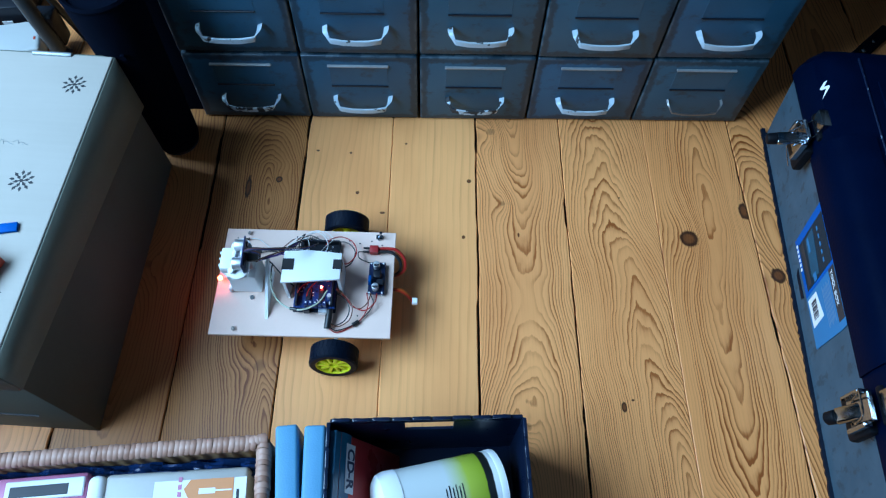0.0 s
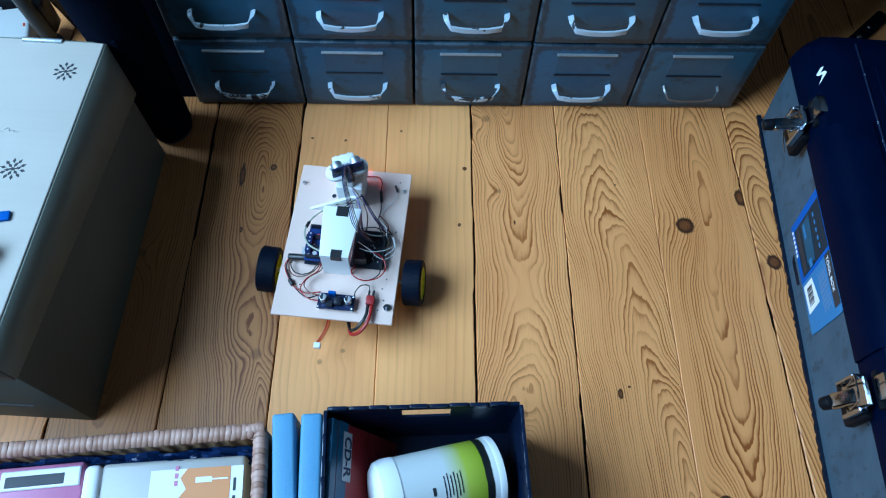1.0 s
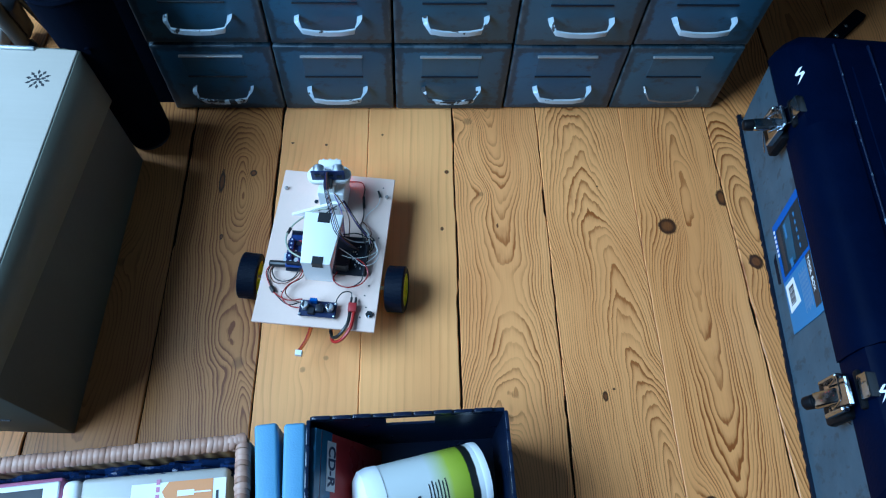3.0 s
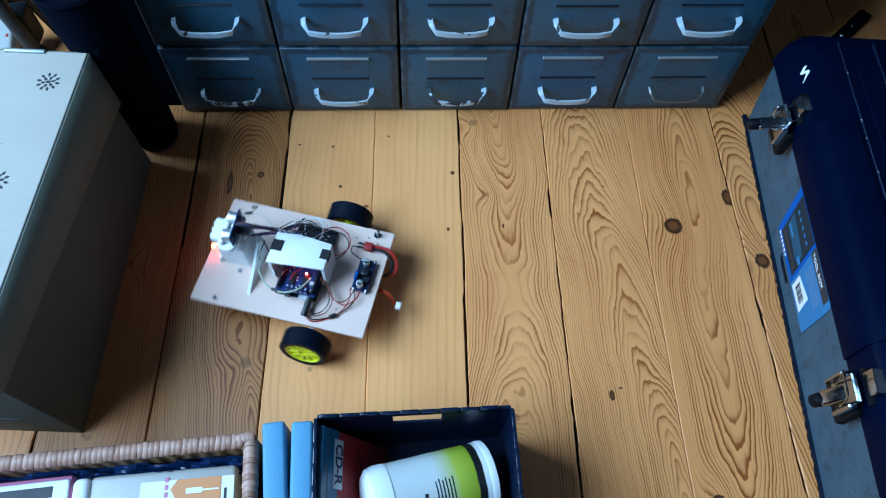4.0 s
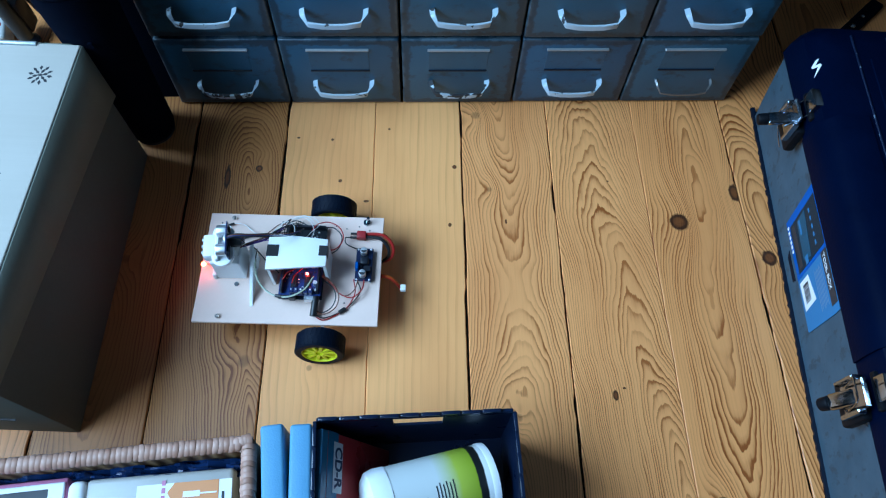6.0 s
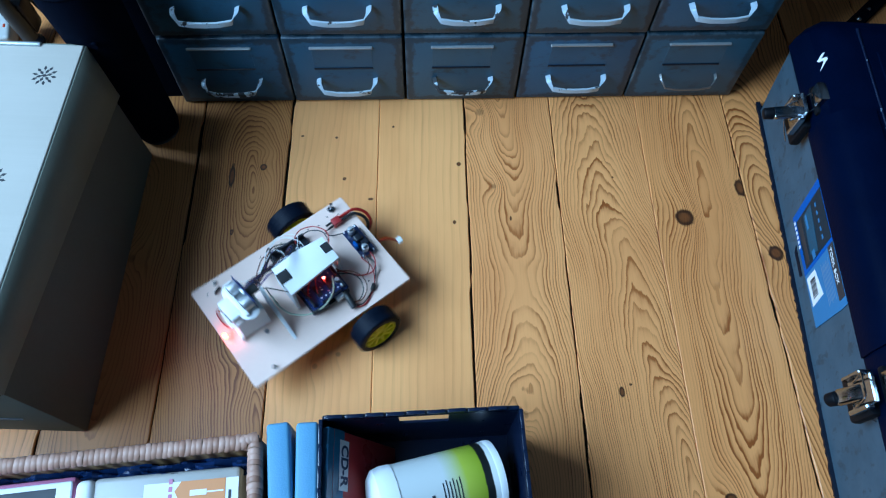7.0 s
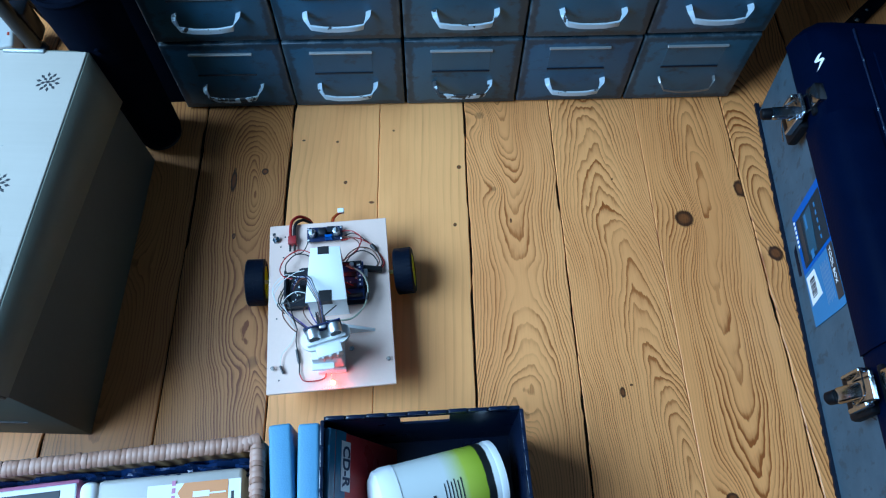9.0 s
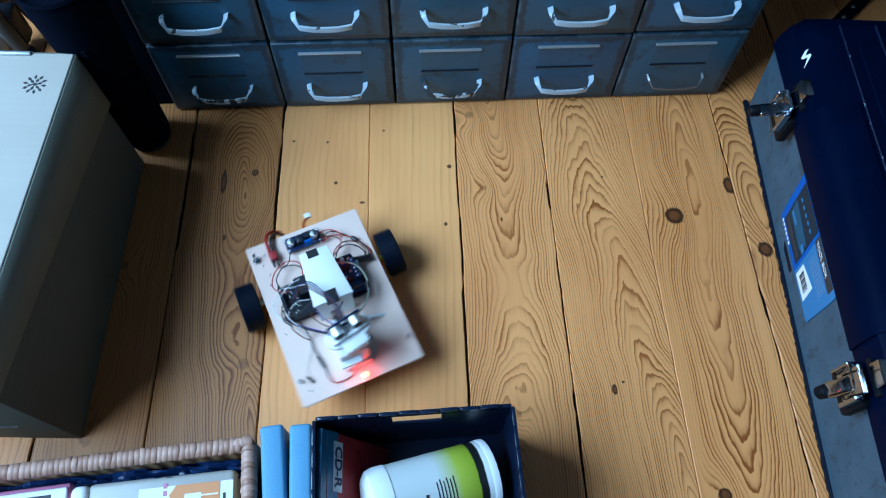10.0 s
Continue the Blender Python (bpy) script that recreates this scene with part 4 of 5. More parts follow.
part("blue_top", box((-0.0083, -0.1423, 0.136), (0.0003, 0.0003, 0.1486), 0.0012, 1), M["cdblue"], cdr, "glossy blue printed top")
part("blue_band", box((0.0, -0.1423, 0.1165), (0.0004, 0.0003, 0.1362)), M["cdblue"], cdr, "blue printed band")
tag = part("disc_label", box((0.0004, -0.064, 0.108), (0.0011, -0.010, 0.1255), 0.0002, 1), M["paper"], cdr, "pale label with dark letters")
part("lettering", lettering("CD-R", 0.0185, bold=0.0005), M["deepblue"], tag, m=Matrix(((0, 0, 1, 0.0013), (-1, 0, 0, -0.037), (0, -1, 0, 0.1168), (0, 0, 0, 1))), smooth=0)

can = thing("canister", look((0.029, -0.375, 0.060), (-0.109, -0.410, 0.088)) @ pose(0, 0, 0, 180) @ Matrix.Diagonal((1, 1, 0.94, 1)), "white canister with green foot and dark band, lying in the crate", "canister")
part("sleeve", spun([(0, 0.002), (0.037, 0.002), (0.041, 0.004), (0.041, 0.130), (0.0395, 0.132), (0, 0.132)], 56), M["print"], can)
part("cap", spun([(0, 0.129), (0.0418, 0.129), (0.0420, 0.142), (0.0395, 0.151), (0.032, 0.157), (0.018, 0.160), (0, 0.1605)], 56), M["paper"], can, "bright white cap")
part("foot_rim", spun([(0.038, 0.0), (0.0414, 0.0), (0.0418, 0.007), (0.041, 0.009), (0.038, 0.004), (0.038, 0.0)], 56), M["paper"], can)


def arc_bar(z0, z1, a0, a1, r, mat):
    """A thin printed bar bent round the sleeve."""
    bm = bmesh.new()
    n = 10
    lines = [[bm.verts.new((q * math.cos(a), q * math.sin(a), z)) for q, z in ((r, z0), (r + 0.0003, z0), (r + 0.0003, z1), (r, z1))] for a in [a0 + (a1 - a0) * k / n for k in range(n + 1)]]
    for u, v in zip(lines, lines[1:]):
        for k in range(4):
            bm.faces.new((u[k], u[(k + 1) % 4], v[(k + 1) % 4], v[k]))
    bmesh.ops.recalc_face_normals(bm, faces=bm.faces[:])
    return part("print_bar", bm, mat, can)


up = can.matrix_basis.to_3x3().inverted() @ Vector((-0.1, -0.42, 0.9))
face = math.atan2(up.y, up.x)
turn = 1 if (can.matrix_basis.to_3x3() @ Vector((-math.sin(face), math.cos(face), 0))).y > 0 else -1
for k in range(6):
    arc_bar(0.056 + 0.0042 * k, 0.0572 + 0.0042 * k, face - turn * (0.10 + 0.05 * (k % 3)), face + turn * (0.50 - 0.06 * (k % 2)), 0.0411, M["ink"])
arc_bar(0.090, 0.0935, face - turn * 0.02, face + turn * 0.20, 0.0411, M["ink"])

# ---- blue foam slabs ----
for cx, rz, wd, hh in ((-0.2145, 6.0, 0.0255, 0.131), (-0.182, 2.6, 0.0245, 0.131)):
    s = thing("foam_slab", pose(cx, -0.3225, 0, 0, 0, rz), "sky-blue foam slab standing on edge beside the crate", "foam slab", "foam slabs")
    part("slab_body", box((-wd / 2, -0.26, 0.0), (wd / 2, 0.0, hh), 0.004, 3), M["foam"], s)

# ---- wicker basket ----
RZ = 0.128
basket = thing("wicker_basket", pose(-0.2345, -0.3395, 0, 0, 0, 4.2), "wicker basket with a wrapped cane rim, full of packages", "basket")
BW, BD = 0.40, 0.28
bm = box((-BW, -0.008, 0.0), (0.0, 0.002, RZ))
part("woven_wall", bm, M["weave"], basket)
part("woven_wall", box((-0.008, -BD, 0.0), (0.002, -0.008, RZ)), M["weave"], basket)
part("woven_wall", box((-BW, -BD, 0.0), (-BW + 0.008, -0.008, RZ)), M["weave"], basket)
part("woven_wall", box((-BW + 0.008, -BD, 0.0), (-0.008, -BD + 0.008, RZ)), M["weave"], basket)
part("base", box((-BW, -BD, 0.0), (0, 0, 0.006)), M["weave"], basket)
part("rim_core", tube([(-BW, -0.002, RZ), (-0.2, -0.002, RZ), (0, -0.002, RZ)], 0.0068), M["weave"], basket)
part("rim_core", tube([(-0.003, 0.0, RZ), (-0.003, -0.15, RZ), (-0.003, -BD, RZ)], 0.0068), M["weave"], basket)


def wrap(tilt):
    """One turn of flat cane round the rim: a squat ring."""
    tmp = bmesh.new()
    n, q = 14, 6
    rings = []
    for i in range(n):
        a = 2 * math.pi * i / n
        rings.append([tmp.verts.new((0.0031 * math.cos(2 * math.pi * j / q) + tilt * math.cos(a), (0.0080 + 0.0007 * math.sin(2 * math.pi * j / q)) * math.sin(a), (0.0080 + 0.0007 * math.sin(2 * math.pi * j / q)) * math.cos(a))) for j in range(q)])
    for i in range(n):
        for j in range(q):
            tmp.faces.new((rings[i][j], rings[i][(j + 1) % q], rings[(i + 1) % n][(j + 1) % q], rings[(i + 1) % n][j]))
    bmesh.ops.recalc_face_normals(tmp, faces=tmp.faces[:])
    return tmp


wraps = [mesh_of("cane_wrap", wrap(t), M["cane"], 60) for t in (0.0028, 0.0032, 0.0025)]
wr = random.Random(9)
for k in range(64):
    o = new("cane_wrap", wraps[k % 3])
    o.parent = basket
    o.matrix_basis = pose(-0.016 - k * 0.0060 + wr.uniform(-0.0005, 0.0005), -0.002, RZ, 0, 0, wr.uniform(-4, 4)) @ Matrix.Diagonal((1, wr.uniform(0.95, 1.08), wr.uniform(0.95, 1.06), 1))
for k in range(44):
    o = new("cane_wrap", wraps[(k + 1) % 3])
    o.parent = basket
    o.matrix_basis = pose(-0.003, -0.010 - k * 0.0060 + wr.uniform(-0.0005, 0.0005), RZ, 0, 0, 90 + wr.uniform(-4, 4)) @ Matrix.Diagonal((1, wr.uniform(0.95, 1.08), wr.uniform(0.95, 1.06), 1))
for k in range(4):
    o = new("cane_wrap", wraps[k % 3])
    o.parent = basket
    o.matrix_basis = pose(-0.004 - 0.0035 * k, -0.001 - 0.001 * k, RZ + 0.001, 0, 0, 10 + 22 * k)

pack = thing("paper_package", pose(-0.338, -0.368, 0.012, 0, 0, 3.5), "beige padded package with an orange and white label in the basket", "package")
part("wrapper", box((-0.078, -0.20, 0.0), (0.082, 0.0, 0.094), 0.006, 3), M["wrapper"], pack)
lab = part("shipping_label", box((-0.022, -0.105, 0.094), (0.080, -0.012, 0.0948)), M["paper"], pack, "white printed label")
part("orange_panel", prism([(0.012, -0.095), (0.066, -0.095), (0.066, -0.012), (0.018, -0.012), (0.011, -0.022), (0.018, -0.034), (0.004, -0.052)], 0.0946, 0.0952), M["orangep"], lab)
for y0 in (-0.024, -0.052, -0.080):
    part("brush_shape", box((0.028, y0 - 0.004, 0.0951), (0.046, y0 + 0.002, 0.0956)), M["paper"], lab)
    part("brush_stem", box((0.046, y0 - 0.0018, 0.0951), (0.064, y0 - 0.0002, 0.0956)), M["paper"], lab)
for k in range(3):
    part("text_bar", box((0.0045, -0.030 + 0.008 * k, 0.0947), (0.0085, -0.0245 + 0.008 * k, 0.0951)), M["pink"], lab)
for k in range(4):
    part("text_bar", box((0.0695, -0.096 + 0.019 * k, 0.0947), (0.0725, -0.082 + 0.019 * k, 0.0951)), M["ink"], lab)
bottle = thing("white_bottle", pose(-0.424, -0.374, 0.012, 0, 0, 4), "milky white plastic bottle standing in the basket", "bottle")
part("bottle_body", box((-0.010, -0.16, 0.0), (0.010, 0.0, 0.098), 0.008, 4), M["paper"], bottle)
case = thing("pink_box", pose(-0.505, -0.379, 0.012, 0, 0, 5), "pink box with a white framed dark window, in the basket", "box")
part("carton", box((-0.07, -0.20, 0.0), (0.068, 0.004, 0.090), 0.003, 2), M["pink"], case)
fr = part("frame", box((-0.020, -0.022, 0.0895), (0.066, -0.001, 0.0925), 0.001, 1), M["paper"], case)
part("window", box((-0.015, -0.0195, 0.0915), (0.050, -0.0065, 0.0930), 0.001, 1), M["ink"], fr)
lump = thing("dark_bag", pose(-0.40, -0.356, 0.012), "dark blue crumpled plastic bag in the basket", "bag")
bm = bmesh.new()
grid = [[bm.verts.new((-0.20 + 0.352 * i / 60, -0.016 + 0.020 * j / 8, 0.080 + 0.020 * noise.noise((i * 0.22, j * 0.5, 4)) + 0.008 * noise.noise((i * 0.6, j * 1.1, 9)))) for j in range(9)] for i in range(61)]
for p, q in zip(grid, grid[1:]):
    for j in range(8):
        bm.faces.new((p[j], q[j], q[j + 1], p[j + 1]))
skirts = bmesh.ops.extrude_edge_only(bm, edges=[e for e in bm.edges if e.is_boundary])
for v in skirts["geom"]:
    if isinstance(v, bmesh.types.BMVert):
        v.co.z = 0.0
part("bag_body", bm, M["bluebag"], lump, smooth=30)


# ---- robot ----
robot = thing("robot_car", pose(0, 0, 0), "home-made two-wheeled robot car with plywood deck and wired circuit boards", "robot")
BT = 0.055                                   # top of the deck
part("deck", box((-0.121, -0.0815, BT - 0.004), (0.121, 0.0815, BT), 0.0006, 1), M["ply"], robot, "pale plywood deck")


def tyre():
    bm = spun([(0.0235, -0.0130), (0.0300, -0.0130), (0.0316, -0.0115), (0.0322, -0.0060), (0.0322, 0.0060), (0.0316, 0.0115), (0.0300, 0.0130), (0.0235, 0.0130), (0.0225, 0.0), (0.0235, -0.0130)], 48)
    for k in range(34):
        for s in (-1, 1):
            a = 2 * math.pi * (k + (0.5 if s > 0 else 0)) / 34
            m = Matrix.Rotation(a, 4, "Z") @ Matrix.Translation((0.0320, 0, s * 0.0062)) @ Matrix.Rotation(s * 0.22, 4, "X")
            box((-0.0006, -0.0025, -0.0050), (0.0004, 0.0025, 0.0050), bm=bm, m=m)
    return bm


def rim():
    bm = spun([(0.0205, -0.0110), (0.0238, -0.0125), (0.0238, 0.0125), (0.0220, 0.0115), (0.0205, 0.0040), (0.0205, -0.0110)], 40)
    spun([(0, -0.0105), (0.0062, -0.0105), (0.0068, 0.0), (0.0056, 0.0085), (0, 0.0085)], 20, bm)
    for k in range(10):
        m = Matrix.Rotation(2 * math.pi * k / 10, 4, "Z")
        box((0.0050, -0.0023, 0.0040), (0.0215, 0.0023, 0.0112), 0.0006, 1, bm, m)
    return bm


tyre_mesh, rim_mesh = mesh_of("tyre", tyre(), M["tyre"]), mesh_of("rim", rim(), M["rim"])
AX, AY, WR, CAMBER = -0.044, 0.1025, 0.0327, 5.5
wheels = []
for side in (1, -1):
    hub = new("wheel")
    hub.parent = robot
    hub.matrix_basis = pose(AX - 0.002, side * AY, WR, CAMBER * side)
    for name, me in (("tyre", tyre_mesh), ("rim", rim_mesh)):
        o = new(name, me)
        o.parent = hub
        o.matrix_basis = pose(0, 0, 0, -90 * side, 0, 0)
    tagged(hub, "black treaded tyre on a yellow spoked rim")
    wheels.append((hub, side))
    part("gear_motor", box((AX - 0.011, side * 0.048 - 0.020, WR - 0.010), (AX + 0.045, side * 0.048 + 0.020, WR + 0.0115), 0.002, 2), M["rim"], robot, "yellow plastic gear motor")
    part("axle", rod((AX - 0.002, side * 0.06, WR), (AX - 0.002, side * 0.096, WR), 0.0027, seg=12), M["paper"], robot)
part("caster_ball", ball((0.085, 0, 0.013), 0.013, seg=20), M["chrome"], robot, "steel caster ball")
part("caster_housing", box((0.070, -0.015, 0.014), (0.100, 0.015, BT - 0.004), 0.003, 2), M["black"], robot)

# sensor tower
part("sensor_tower", box((0.058, -0.0185, BT), (0.096, 0.0185, 0.100), 0.001, 1), M["white"], robot, "white foam-board tower")
part("servo", box((0.060, -0.0065, 0.098), (0.090, 0.0065, 0.116), 0.001, 1), M["milky"], robot, "pale hobby servo")
part("servo_bracket", box((0.092, -0.020, 0.080), (0.104, 0.008, 0.0845), 0.001, 1), M["white"], robot)
part("front_tab", box((0.0965, -0.016, BT), (0.101, 0.020, 0.066), 0.0008, 1), M["white"], robot)
led = part("front_led", ball((0.1155, 0.003, BT + 0.0095), 0.0034, seg=14), M["led"], robot, "lit red light-emitting diode")
part("led_legs", tube([(0.1125, 0.001, BT + 0.007), (0.108, 0.001, BT + 0.003), (0.100, 0.0, BT + 0.004)], 0.0007), M["pin"], robot)
for y in (-0.0735, 0.0735):
    part("corner_lamp", ball((0.088, y, BT + 0.002), 0.0032, seg=12), M["clear"], robot, "clear unlit diode")
part("deck_screw", rod((0.070, 0.027, BT), (0.070, 0.027, BT + 0.002), 0.0030, seg=14), M["chrome"], robot)
tri = prism([(-0.012, 0.0), (0.058, 0.0), (-0.006, 0.042), (-0.012, 0.042)], -0.002, 0.002)
part("gusset_panel", tri, M["white"], robot, "thin white triangular foam panel", m=pose(0.0465, 0, BT) @ Matrix(((0, 0, 1, 0), (1, 0, 0, 0), (0, 1, 0, 0), (0, 0, 0, 1))))

# turning head with the two transducers
HX, HY = 0.0735, 0.002
head = new("sensor_head")
head.parent = robot
head.matrix_basis = pose(HX, HY, 0)
tagged(head, "white oval sensor head with two round transducers")
stad = [(0.0135 * math.cos(a) + 0.002, (0.0165 if s > 0 else -0.0165) + 0.0135 * math.sin(a)) for s in (1, -1) for a in [math.pi * q / 10 + (0 if s > 0 else math.pi) for q in range(11)]]
part("head_plate", prism(stad, 0.1165, 0.1225, 0.0012), M["white"], head, "white oval foam plate")
part("head_plate_front", box((0.006, -0.024, 0.1215), (0.0105, 0.024, 0.1285), 0.0015, 2), M["white"], head)
part("nose_block", box((0.012, -0.0155, 0.1085), (0.0265, 0.0155, 0.1235), 0.002, 2), M["white"], head, "white foam nose block")
for y in (-0.009, 0.0, 0.009):
    part("nose_rib", box((0.0255, y - 0.0018, 0.110), (0.0285, y + 0.0018, 0.1225), 0.0008, 1), M["milky"], head)
sp = part("sensor_board", box((-0.0075, -0.0225, 0.1225), (-0.0059, 0.0225, 0.1425), 0.0003, 1), M["blue"], head, "blue distance-sensor board")
for y in (-0.013, 0.013):
    t = part("transducer", rod((-0.0059, y, 0.1328), (0.0065, y, 0.1328), 0.0080, seg=28, bev=0.0006), M["alu"], sp, "aluminium transducer can")
    part("transducer_face", rod((0.0062, y, 0.1328), (0.0069, y, 0.1328), 0.0064, seg=24), M["mesh"], sp)
part("crystal", box((-0.0062, -0.004, 0.1365), (-0.0030, 0.004, 0.1400), 0.001, 2), M["alu"], sp)
for dy, dz in ((-0.015, 0.130), (-0.004, 0.131), (0.006, 0.129), (0.014, 0.133)):
    part("chip", box((-0.0092, dy - 0.0035, dz), (-0.0074, dy + 0.0035, dz + 0.0045), 0.0003, 1), M["black"], sp)
plug = part("sensor_plug", box((-0.022, -0.0054, 0.1225), (-0.0085, 0.0054, 0.1275), 0.0005, 1), M["wire"], head, "black four-pin plug")
for k, mname in enumerate(("wire", "brown", "bluew", "wire")):
    y = -0.0042 + 0.0028 * k
    part("sensor_wire", tube([(-0.021, y, 0.125), (-0.0265, y * 0.9, 0.130), (-0.024, y * 0.7, 0.137), (-0.016, y * 0.5, 0.1405), (-0.007, y * 0.3, 0.141)], 0.0007), M[mname], head)
    q = 0.0016 * (k - 1.5)
    part("sensor_lead", tube([(HX - 0.007, HY + q * 0.5, 0.141), (HX - 0.018, HY + q * 0.8 - 0.001, 0.146), (HX - 0.036, HY + q - 0.004, 0.140 + 0.001 * k), (0.013, -0.012 + q * 1.3, 0.124 + 0.001 * k), (-0.005 - q, -0.020 + q * 1.2, 0.113 + 0.001 * k), (-0.014 - 2 * q, -0.030 - q, 0.104), (-0.013 - q, -0.041 - q, 0.086), (-0.008 + q, -0.047, BT + 0.014)], 0.00062), M[mname], robot)

# bridge over the boards
PX0, PX1, PZ = -0.054, 0.0225, 0.107
bridge = part("cover_plate", prism([(PX0, -0.0175), (PX1, -0.0245), (PX1, 0.0280), (PX0, 0.0210)], PZ - 0.004, PZ, 0.0006), M["white"], robot, "white foam-board cover with black tape")
part("cover_back", prism([(PX0, -0.0170), (PX0 + 0.004, -0.0170), (PX0 + 0.004, 0.0205), (PX0, 0.0205)], BT, PZ - 0.004), M["white"], robot)
part("cover_front", prism([(PX1 - 0.005, -0.022), (PX1 - 0.001, -0.022), (PX1 - 0.001, 0.026), (PX1 - 0.005, 0.026)], BT, PZ - 0.004), M["white"], robot)
for x0, x1 in ((PX0 - 0.0004, PX0 + 0.0105), (PX1 - 0.0145, PX1 + 0.0004)):
    w0 = (-0.008, 0.0065) if x0 < -0.03 else (-0.0075, 0.0090)
    part("tape_strip", box((x0, w0[0], PZ), (x1, w0[1], PZ + 0.0004)), M["tape"], bridge)
    xe = x0 - 0.0003 if x0 < -0.03 else x1
    part("tape_strip", box((xe, w0[0], PZ - 0.010), (xe + 0.0004, w0[1], PZ + 0.0004)), M["tape"], bridge)

# microcontroller with its blue shield
uno = part("controller_board", box((-0.046, 0.003, BT + 0.005), (0.011, 0.0490, BT + 0.0066), 0.0004, 1), M["pcb"], robot, "microcontroller board")
part("usb_socket", box((-0.036, 0.038, BT + 0.0066), (-0.024, 0.0530, BT + 0.0150), 0.0005, 1), M["alu"], uno)
part("power_jack", box((-0.012, 0.038, BT + 0.0066), (-0.004, 0.0515, BT + 0.0165), 0.0006, 1), M["black"], uno)
shield = part("motor_shield", box((-0.046, 0.003, BT + 0.0165), (0.009, 0.0480, BT + 0.0181), 0.0004, 1), M["board"], robot, "dark blue motor shield")
SZ = BT + 0.0181
rb = random.Random(21)
for x0 in (-0.043, 0.0035):
    part("pin_header", box((x0, 0.006, SZ), (x0 + 0.0025, 0.046, SZ + 0.0085), 0.0002, 1), M["black"], shield)
for k in range(5):
    part("screw_terminal", box((-0.036 + 0.0062 * k, 0.0400, SZ), (-0.0305 + 0.0062 * k, 0.0475, SZ + 0.0085), 0.0006, 1), M["blue"], shield, "blue screw terminal")
    part("terminal_screw", rod((-0.0332 + 0.0062 * k, 0.0435, SZ + 0.0083), (-0.0332 + 0.0062 * k, 0.0435, SZ + 0.0090), 0.0012, seg=10), M["alu"], shield)
for k in range(2):
    part("driver_chip", box((-0.030 + 0.017 * k, 0.020, SZ), (-0.0235 + 0.017 * k, 0.038, SZ + 0.0035), 0.0003, 1), M["black"], shield)
for k in range(26):
    x, y = rb.uniform(-0.038, 0.002), rb.uniform(0.006, 0.038)
    sx, sy = rb.choice(((0.0010, 0.0006), (0.0006, 0.0010), (0.0013, 0.0013)))
    part("solder_part", box((x - sx, y - sy, SZ), (x + sx, y + sy, SZ + rb.uniform(0.0006, 0.002))), M[rb.choice(("pin", "black", "paper", "alu"))], shield, smooth=0)
part("electrolytic", rod((-0.0385, 0.033, SZ), (-0.0385, 0.033, SZ + 0.009), 0.0030, seg=18), M["alu"], shield)
part("reset_button", rod((-0.040, 0.0415, SZ), (-0.040, 0.0415, SZ + 0.004), 0.0023, seg=14), M["paper"], shield)
part("power_led", ball((-0.0265, 0.0195, SZ + 0.0054), 0.0019, seg=10), M["board_led"], shield, "lit red power diode")
part("led_stem", box((-0.0275, 0.0175, SZ), (-0.0255, 0.0195, SZ + 0.0045)), M["black"], shield)

# black driver board on the other side
drv = part("driver_module", box((-0.044, -0.060, BT + 0.004), (0.012, -0.014, BT + 0.0058), 0.0004, 1), M["black"], robot, "black driver board")
part("heat_sink", box((-0.040, -0.034, BT + 0.0058), (-0.014, -0.019, BT + 0.024), 0.0004, 1), M["black"], drv)
for k in range(6):
    part("sink_fin", box((-0.039 + 0.0045 * k, -0.0365, BT + 0.008), (-0.0375 + 0.0045 * k, -0.034, BT + 0.024)), M["black"], drv)
part("socket_strip", box((-0.043, -0.0585, BT + 0.0058), (0.010, -0.0555, BT + 0.0145), 0.0003, 1), M["black"], drv)
part("socket_strip", box((0.006, -0.054, BT + 0.0058), (0.0105, -0.018, BT + 0.0145), 0.0003, 1), M["black"], drv)
for k in range(14):
    x, y = rb.uniform(-0.036, 0.004), rb.uniform(-0.053, -0.038)
    part("solder_part", box((x - 0.001, y - 0.0007, BT + 0.0058), (x + 0.001, y + 0.0007, BT + 0.0075)), M[rb.choice(("pin", "paper", "alu", "pcb"))], drv, smooth=0)
part("status_led", ball((-0.012, -0.044, BT + 0.0070), 0.0011, seg=8), M["paper"], drv)
for k in range(5):
    part("header_pin", rod((-0.012 + 0.0026 * k, -0.0625, BT + 0.004), (-0.012 + 0.0026 * k, -0.0625, BT + 0.0165), 0.0004, seg=6), M["pin"], drv)

# step-down converter at the tail
buck = part("converter_board", box((-0.1095, -0.0285, BT + 0.006), (-0.0870, 0.0205, BT + 0.0076), 0.0004, 1), M["converter"], robot, "blue voltage converter board")
CZ = BT + 0.0076
for y in (-0.0205, 0.0125):
    part("capacitor", rod((-0.0975, y, CZ), (-0.0975, y, CZ + 0.0105), 0.0047, seg=24, bev=0.0006), M["alu"], buck, "silver capacitor")
    part("capacitor_mark", prism([(-0.0975 + 0.0040 * math.cos(a), y + 0.0040 * math.sin(a)) for a in [math.pi * q / 8 for q in range(9)]], CZ + 0.0105, CZ + 0.0108), M["ink"], buck)
    part("capacitor_base", box((-0.1025, y - 0.005, CZ), (-0.0925, y + 0.005, CZ + 0.0012)), M["black"], buck)
part("coil", box((-0.1045, -0.0125, CZ), (-0.0935, -0.0015, CZ + 0.0075), 0.002, 3), M["black"], buck)
part("trimmer", box((-0.0915, -0.003, CZ), (-0.0875, 0.0068, CZ + 0.0105), 0.0004, 1), M["labelblue"], buck, "blue trimmer")
part("regulator", box((-0.1075, -0.0005, CZ), (-0.0985, 0.0080, CZ + 0.0045), 0.0004, 1), M["black"], buck)
